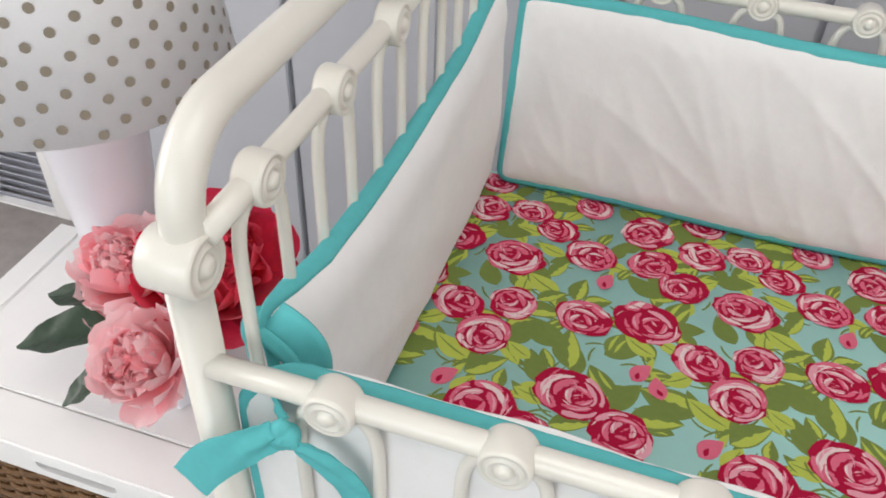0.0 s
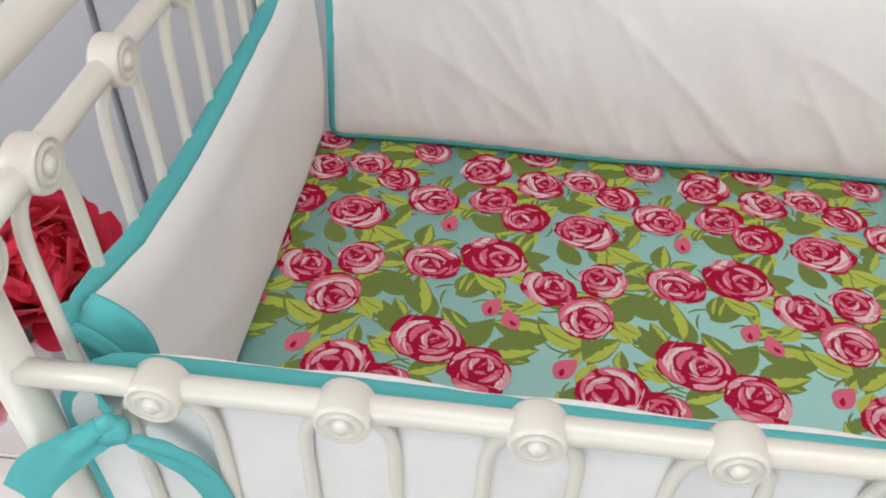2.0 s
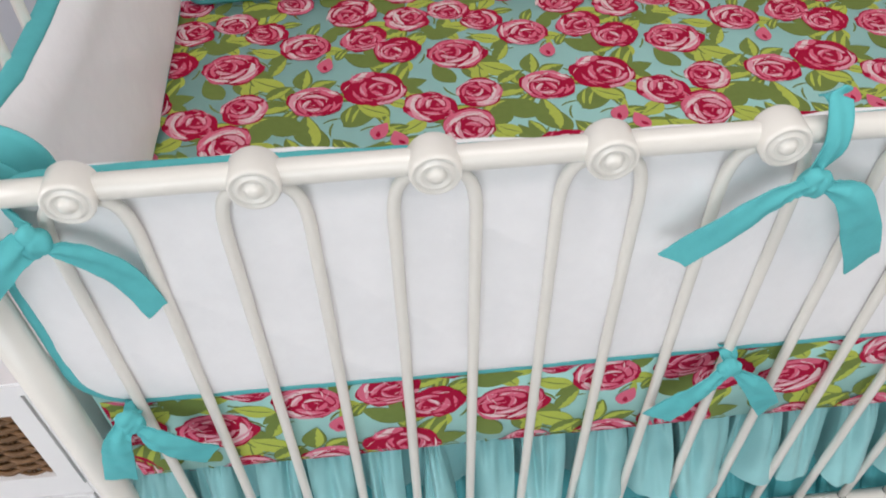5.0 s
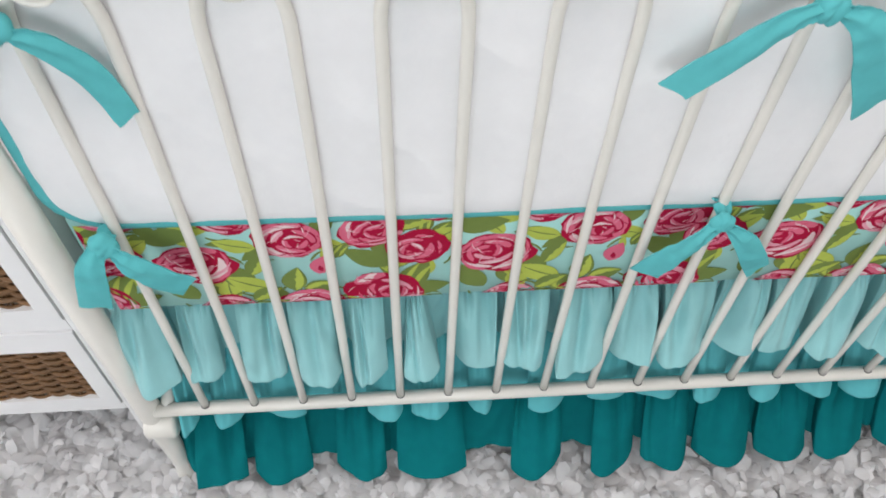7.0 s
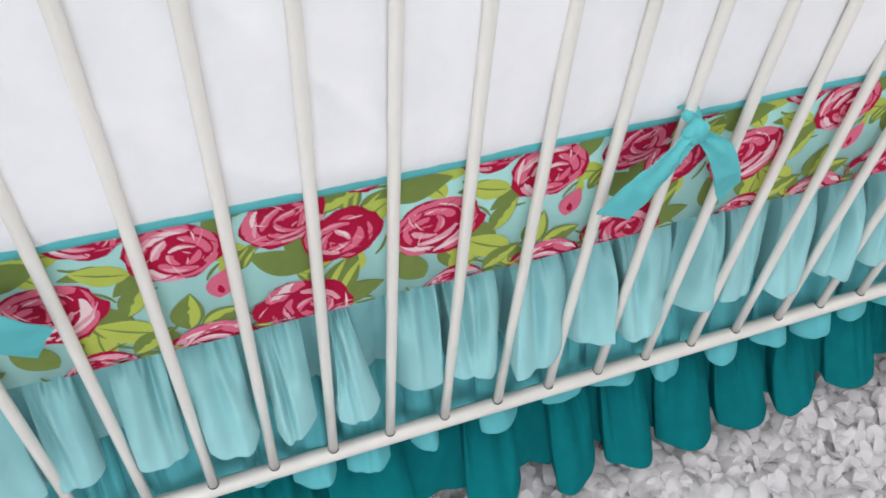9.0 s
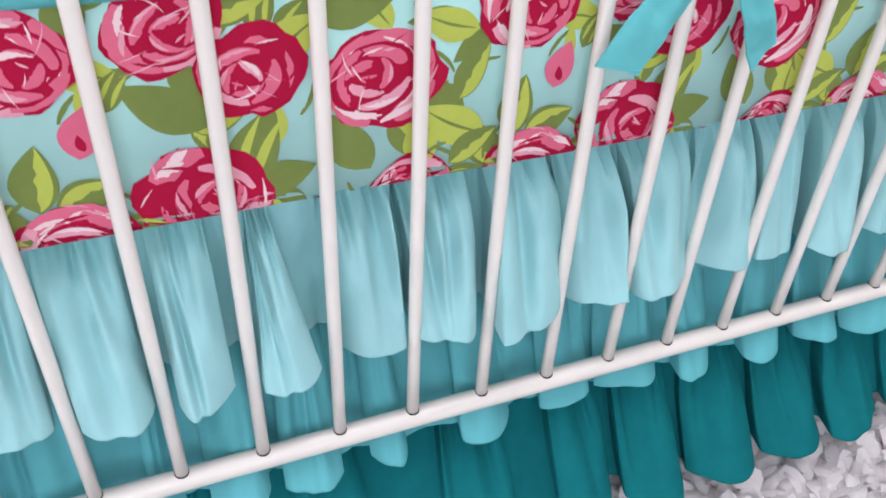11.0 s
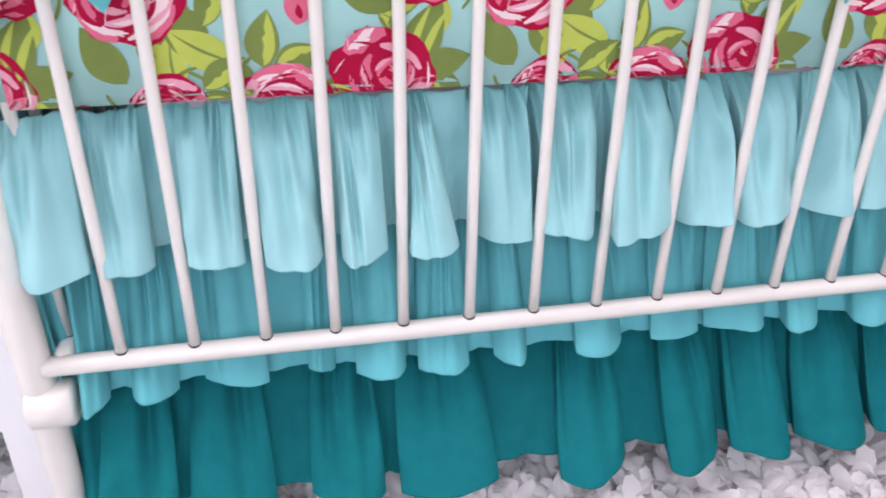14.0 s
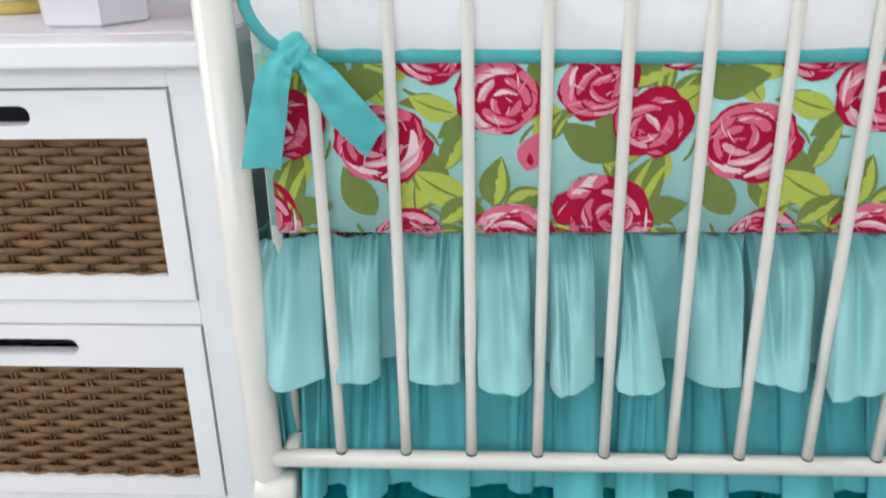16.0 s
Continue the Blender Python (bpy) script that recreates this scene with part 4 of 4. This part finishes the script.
# ---- rug ----
rug = thing("rag_rug", "fluffy white rag rug of short cloth strips", "rug")
RX0, RX1, RY0, RY1 = -0.85, 1.75, -0.75, 0.95
part("backing", box((RX0, RY0, 0.0005), (RX1, RY1, 0.010), 0.003, RUG_BASE, "backing"), rug)
rnd = random.Random(21)
verts, faces = [], []
for i in range(33000):
    near = i < 28000
    x = rnd.uniform(-0.70, 1.45) if near else rnd.uniform(RX0, RX1)
    y = rnd.uniform(-0.50, 0.42) if near else rnd.uniform(RY0, RY1)
    w, l = rnd.uniform(0.0065, 0.0115), rnd.uniform(0.020, 0.036)
    yaw, lift = rnd.uniform(0, 6.283), rnd.uniform(0.15, 1.15)
    base = Vector((x, y, rnd.uniform(0.004, 0.024)))
    fwd = Vector((math.cos(yaw), math.sin(yaw), 0))
    sidev = Vector((-fwd.y, fwd.x, rnd.uniform(-0.6, 0.6))).normalized()
    o = len(verts)
    p, ang = base, lift
    curl = rnd.uniform(-2.0, 0.4)
    cup = rnd.uniform(-0.2, 0.5) * w
    for k in range(4):
        ww = w * (0.8, 1.1, 1.1, rnd.uniform(0.4, 0.8))[k]
        rise = (fwd * -math.sin(ang) + Vector((0, 0, math.cos(ang)))) * cup
        verts += [p - sidev * ww, p + rise, p + sidev * ww]
        p = p + (fwd * math.cos(ang) + Vector((0, 0, math.sin(ang)))) * l / 3
        ang += curl / 3
    for k in range(3):
        q = o + 3 * k
        faces += [(q, q + 1, q + 4, q + 3), (q + 1, q + 2, q + 5, q + 4)]
tagged(part("shag", mesh_from("shag", verts, faces, RAG), rug, "shaggy white cloth surface"), kind="stuff")

# ---- drawer unit ----
dresser = thing("drawer_unit", "white painted drawer unit with woven rattan drawer fronts", "drawer unit")
DX0, DX1, DY0, DY1, DZ = -0.500, -0.034, 0.060, 0.370, 0.660
part("top", box((DX0 + 0.036, 0.098, DZ - 0.022), (DX1, DY1, DZ), 0.002, PAINT, "top"), dresser)
part("top_edge", box((DX0 - 0.004, 0.098, DZ - 0.022), (DX0 + 0.0348, DY1, DZ - 0.0003), 0.002, PAINT, "top_edge"), dresser)
part("top_edge", box((DX0 - 0.004, 0.036, DZ - 0.022), (DX1, 0.0965, DZ - 0.0005), 0.002, PAINT, "top_edge"), dresser)
for a in (DX0, DX1 - 0.040):
    for b in (DY0, DY1 - 0.035):
        part("leg", box((a if a < -0.3 else a - 0.0056, b, 0.011), (a + 0.040 + (0.0025 if a < -0.3 else 0), b + 0.035, DZ - 0.022), 0.0015, PAINT, "leg"), dresser)
    part("side_panel", box((a + 0.012, DY0 + 0.035, 0.14), (a + 0.028, DY1 - 0.035, DZ - 0.022), 0, PAINT, "side_panel"), dresser)
part("back_panel", box((DX0 + 0.04, DY1 - 0.02, 0.14), (DX1 - 0.04, DY1 - 0.01, DZ - 0.022), 0, PAINT, "back_panel"), dresser)
for z0, z1 in ((0.616, DZ - 0.022), (0.373, 0.400), (0.136, 0.158)):
    part("rail", box((DX0 + 0.0425, DY0 + 0.001, z0), (DX1 - 0.0456, DY0 + 0.03, z1), 0.001, PAINT, "rail"), dresser)
part("inner_shelf", box((DX0 + 0.04, DY0 + 0.03, 0.14), (DX1 - 0.04, DY1 - 0.02, 0.155), 0, PAINT, "inner_shelf"), dresser)
STAKES = 0.0270


def strand_mesh(phase, x0, x1):
    n = int((x1 - x0) / 0.0053)
    pts = [(x0 + (x1 - x0) * i / n, -0.0037 * math.cos(math.pi * (x0 + (x1 - x0) * i / n) / STAKES + phase), 0.0004 * math.sin(i * 1.7)) for i in range(n + 1)]
    return mesh_from("strand", *sweep(pts, 0.0031, 8, flat=1.42), RATTAN)


def drawer(z0, z1, r0, r1, slot_z):
    root = part("drawer", None, dresser)
    a, b, y = -0.456, -0.0815, DY0 - 0.002
    ra, rb = a + 0.026, b - 0.0245
    sa, sb = -0.322, -0.214
    for p, q, c, d in ((a, ra, z0, z1), (rb, b, z0, z1), (ra, rb, z0, r0), (ra, rb, r1, slot_z - 0.0095), (ra, rb, slot_z + 0.0095, z1), (ra, sa, slot_z - 0.0095, slot_z + 0.0095), (sb, rb, slot_z - 0.0095, slot_z + 0.0095)):
        part("frame_piece", box((p, y, c), (q, y + 0.018, d), 0.0, PAINT, "frame_piece"), root)
    for xs, sgn in ((sa, 1), (sb, -1)):
        for up in (1, -1):
            # rounded end of the hand slot
            c = 0.0095
            rim = [(xs, slot_z + up * c)] + [(xs + sgn * c * (1 - math.sin(math.pi / 2 * i / 6)), slot_z + up * c * math.cos(math.pi / 2 * i / 6)) for i in range(7)][::-1]
            m = len(rim)
            verts = [(p, y + 0.0002, q) for p, q in rim] + [(p, y + 0.0178, q) for p, q in rim]
            faces = [tuple(range(m)), tuple(range(2 * m - 1, m - 1, -1))] + [(i, (i + 1) % m, (i + 1) % m + m, i + m) for i in range(m)]
            part("slot_corner", mesh_from("slot_corner", verts, faces, PAINT, None, False), root)
    # dark sheet behind the slot, painted as the shade within the drawer
    part("slot_shade", box((ra, y + 0.05, r1), (rb, y + 0.054, z1 - 0.004), 0, DARK, "slot_shade"), root, "dark sheet standing for the shade inside the drawer")
    # panel coloured as the shade seen through the weave
    part("panel_back", box((ra, y + 0.016, r0), (rb, y + 0.0175, r1), 0, RATTAN_SHADE, "panel_back"), root)
    even, odd = strand_mesh(0, ra, rb), strand_mesh(math.pi, ra, rb)
    z, i = r0 - 0.002, 0
    while z < r1 - 0.003:
        ob = part("strand", even if (i // 1) % 2 else odd, root)
        ob.location = (0, y + 0.0095, z)
        z += 0.0086
        i += 1
    stake = mesh_from("stake", *sweep([(0, 0, r0), (0, 0, (r0 + r1) / 2), (0, 0, r1)], 0.0017, 6), RATTAN)
    k = math.ceil(ra / STAKES)
    while k * STAKES < rb:
        for dx in (-0.0024, 0.0024):
            ob = part("stake", stake, root)
            ob.location = (k * STAKES + dx, y + 0.0095, 0)
        k += 1


drawer(0.402, 0.614, 0.428, 0.569, 0.591)
drawer(0.160, 0.371, 0.182, 0.324, 0.347)

# ---- lamp ----
lamp = thing("table_lamp", "white table lamp with a taupe dotted shade", "lamp", at=(-0.336, 0.302, DZ))
part("foot", mesh_from("foot", *lathe([(0.044, 0.0), (0.047, 0.003), (0.047, 0.010), (0.043, 0.014)], 32), GOLD), lamp, "brass foot ring")
part("body", mesh_from("body", *lathe([(0.038, 0.014), (0.042, 0.016), (0.055, 0.17), (0.066, 0.315), (0.067, 0.322), (0.060, 0.328), (0.012, 0.334), (0.010, 0.39)], 40), CERAMIC), lamp, "white flared ceramic body")
SR0, SR1, SH0, SH1 = 0.170, 0.134, 0.319, 0.60
n = 64
verts, faces = [], []
for r0, r1 in ((SR0, SR1), (SR0 - 0.002, SR1 - 0.002)):
    for r, z in ((r0, SH0), (r1, SH1)):
        verts += [(r * math.cos(2 * math.pi * k / n), r * math.sin(2 * math.pi * k / n), z) for k in range(n)]
for k in range(n):
    q = (k + 1) % n
    faces += [(k, q, n + q, n + k), (2 * n + q, 2 * n + k, 3 * n + k, 3 * n + q), (k, 2 * n + k, 2 * n + q, q), (n + k, n + q, 3 * n + q, 3 * n + k)]
shade = part("shade", mesh_from("shade", verts, faces, SHADE), lamp, "white drum shade with taupe dots")
# dots: a tilted square lattice on the unrolled cone of the shade
TAPER = (SR0 - SR1) / math.hypot(SR0 - SR1, SH1 - SH0)
tilt, step = radians(25.5), 0.025
for i in range(-30, 31):
    for j in range(-30, 31):
        a, b = i * step + 0.0112, j * step + 0.0035
        a, b = a * math.cos(tilt) - b * math.sin(tilt), SR0 / TAPER - a * math.sin(tilt) - b * math.cos(tilt)
        w, r = math.atan2(a, b) / TAPER - 0.82, math.hypot(a, b) * TAPER
        z = SH0 + (SR0 - r) * (SH1 - SH0) / (SR0 - SR1)
        if abs(w + 0.82) > math.pi - 0.03 or not SH0 + 0.001 < z < SH1 - 0.003:
            continue
        c = Vector((r * math.cos(w), r * math.sin(w), z))
        east, up = Vector((-math.sin(w), math.cos(w), 0)), Vector(((SR1 - SR0) / (SH1 - SH0) * math.cos(w), (SR1 - SR0) / (SH1 - SH0) * math.sin(w), 1)).normalized()
        vs = []
        for k in range(15):
            turn = 2 * math.pi * k / 14
            p = c + (0.0049 * (math.cos(turn) * east + math.sin(turn) * up) if k < 14 else Vector())
            want = (SR0 + (SR1 - SR0) * (p.z - SH0) / (SH1 - SH0) + 0.0006) / math.hypot(p.x, p.y)
            vs.append(Vector((p.x * want, p.y * want, max(p.z, SH0 + 0.0005))))
        part("dot", mesh_from("dot", vs, [(14, k, (k + 1) % 14) for k in range(14)], TAUPE), shade)

# ---- vase of peonies ----
vase = thing("flower_vase", "white six-sided ceramic vase", "vase", at=(-0.195, 0.185, DZ))
part("body", mesh_from("body", *lathe([(0.050, 0.0), (0.056, 0.003), (0.060, 0.085), (0.056, 0.088), (0.050, 0.086), (0.046, 0.02), (0.01, 0.015)], 6), CERAMIC, None, False), vase)


def petal_mesh(name, length, width, cup, ruffle, mat, seed):
    rnd = random.Random(seed)
    nu, nv = 12, 10
    verts, faces = [], []
    ph = rnd.uniform(0, 6)
    for j in range(nv + 1):
        v = j / nv
        for i in range(nu + 1):
            u = 2 * i / nu - 1
            k = 2 * min(v, 0.985) ** 1.35 - 1
            w = width * (1 - k * k) ** 0.42 + 0.001
            x = u * w / 2
            y = length * v * (1 - 0.28 * cup * v) * (1 - 0.06 * u * u * v) + 0.03 * length * math.sin(6 * u + ph) * v ** 3
            z = cup * (v ** 1.8) * length * 0.75 + cup * 0.8 * u * u * w * 0.5 + ruffle * v ** 2.5 * math.sin(4.5 * u + ph + 2 * v)
            verts.append((x, y, z))
        if j:
            a, b = (j - 1) * (nu + 1), j * (nu + 1)
            faces += [(a + i, a + i + 1, b + i + 1, b + i) for i in range(nu)]
    return mesh_from(name, verts, faces, mat)


def peony(label, centre, r, mats, seed, lean, full=True):
    """A full flower head: rings of cupped petals, opening outwards, on a stem."""
    rnd = random.Random(seed)
    root = thing("peony", label, "flower", group="peonies in the vase", at=centre)
    root.rotation_euler = lean
    if full:
        sizes = ((1.18, 1.00, 0.75, 0.05 * r), (1.10, 0.74, 0.90, 0.06 * r), (1.06, 0.54, 0.95, 0.06 * r), (1.02, 0.42, 0.90, 0.07 * r))
        rings = ((6, -12, 0, -0.32), (6, 6, 0, -0.32), (9, 22, 1, -0.30), (12, 35, 2, -0.30), (14, 46, 2, -0.30), (16, 56, 3, -0.28), (16, 65, 3, -0.26), (13, 74, 3, -0.24), (8, 84, 3, -0.22))
    else:
        sizes = ((1.20, 1.10, 0.75, 0.06 * r), (1.08, 0.95, 0.90, 0.08 * r), (0.96, 0.70, 0.95, 0.09 * r), (0.80, 0.45, 0.85, 0.10 * r))
        rings = ((6, -4, 0, -0.36), (7, 14, 0, -0.34), (8, 30, 1, -0.32), (9, 44, 1, -0.30), (9, 56, 2, -0.28), (8, 68, 2, -0.30), (7, 78, 3, -0.34))
    kinds = [petal_mesh("petal", r * s, r * w, c, f, mats[i % len(mats)], seed + i) for i, (s, w, c, f) in enumerate(sizes)]
    for ring, (count, tilt, kind, sink) in enumerate(rings):
        for k in range(count):
            ob = part("petal", kinds[kind], root)
            yaw = 360 * (k + 0.5 * (ring % 2)) / count + rnd.uniform(-14, 14)
            ob.matrix_basis = pose(0, 0, sink * r, 0, 0, yaw) @ pose(0, 0.08 * r + 0.01 * r * ring, 0, tilt + rnd.uniform(-9, 9), rnd.uniform(-16, 16), rnd.uniform(-12, 12))
            ob.scale = [rnd.uniform(0.88, 1.12)] * 3
    part("stem", mesh_from("stem", *sweep([(0, 0, -0.2 * r), (0, 0, -0.6 * r), (0.002, 0.002, -1.0 * r)], 0.003, 8), LEAF), root)
    return root


peony("pink peony with ruffled petals in the vase", (-0.246, 0.206, 0.786), 0.059, [PETAL_LIGHT, PETAL_PINK, PETAL_LIGHT, PETAL_PINK], 5, (radians(22), radians(-14), 0))
peony("blush pink peony with ruffled petals in the vase", (-0.166, 0.110, 0.768), 0.058, [PETAL_LIGHT, PETAL_LIGHT, PETAL_PINK, PETAL_LIGHT], 6, (radians(38), radians(-6), 0))
peony("crimson peony with ruffled petals in the vase", (-0.158, 0.232, 0.790), 0.084, [PETAL_RED], 7, (radians(16), radians(22), 0), False)


def leaf_mesh(length, width):
    verts, faces = [], []
    n, m = 10, 6
    for j in range(n + 1):
        v = j / n
        w = width * math.sin(math.pi * v ** 0.8) ** 0.9 + 0.0006
        for i in range(m + 1):
            u = 2 * i / m - 1
            verts.append((u * w / 2, length * v, -0.10 * length * v * v + 0.18 * w * abs(u) + 0.002 * math.sin(14 * v + 3 * u)))
        if j:
            a, b = (j - 1) * (m + 1), j * (m + 1)
            faces += [(a + i, a + i + 1, b + i + 1, b + i) for i in range(m)]
    return mesh_from("peony_leaf", verts, faces, LEAF)


for (p, yaw, pitch, l, w) in (((-0.232, 0.140, 0.764), 113, -6, 0.106, 0.064), ((-0.262, 0.172, 0.764), 88, -6, 0.085, 0.044), ((-0.205, 0.106, 0.748), 122, -28, 0.078, 0.046), ((-0.085, 0.255, 0.775), -80, 5, 0.07, 0.03)):
    ob = tagged(part("peony_leaf", leaf_mesh(l, w), None), "dark green pointed peony leaf beside the flowers", "leaf", "peony leaves")
    ob.matrix_basis = pose(*p, pitch, 0, yaw)
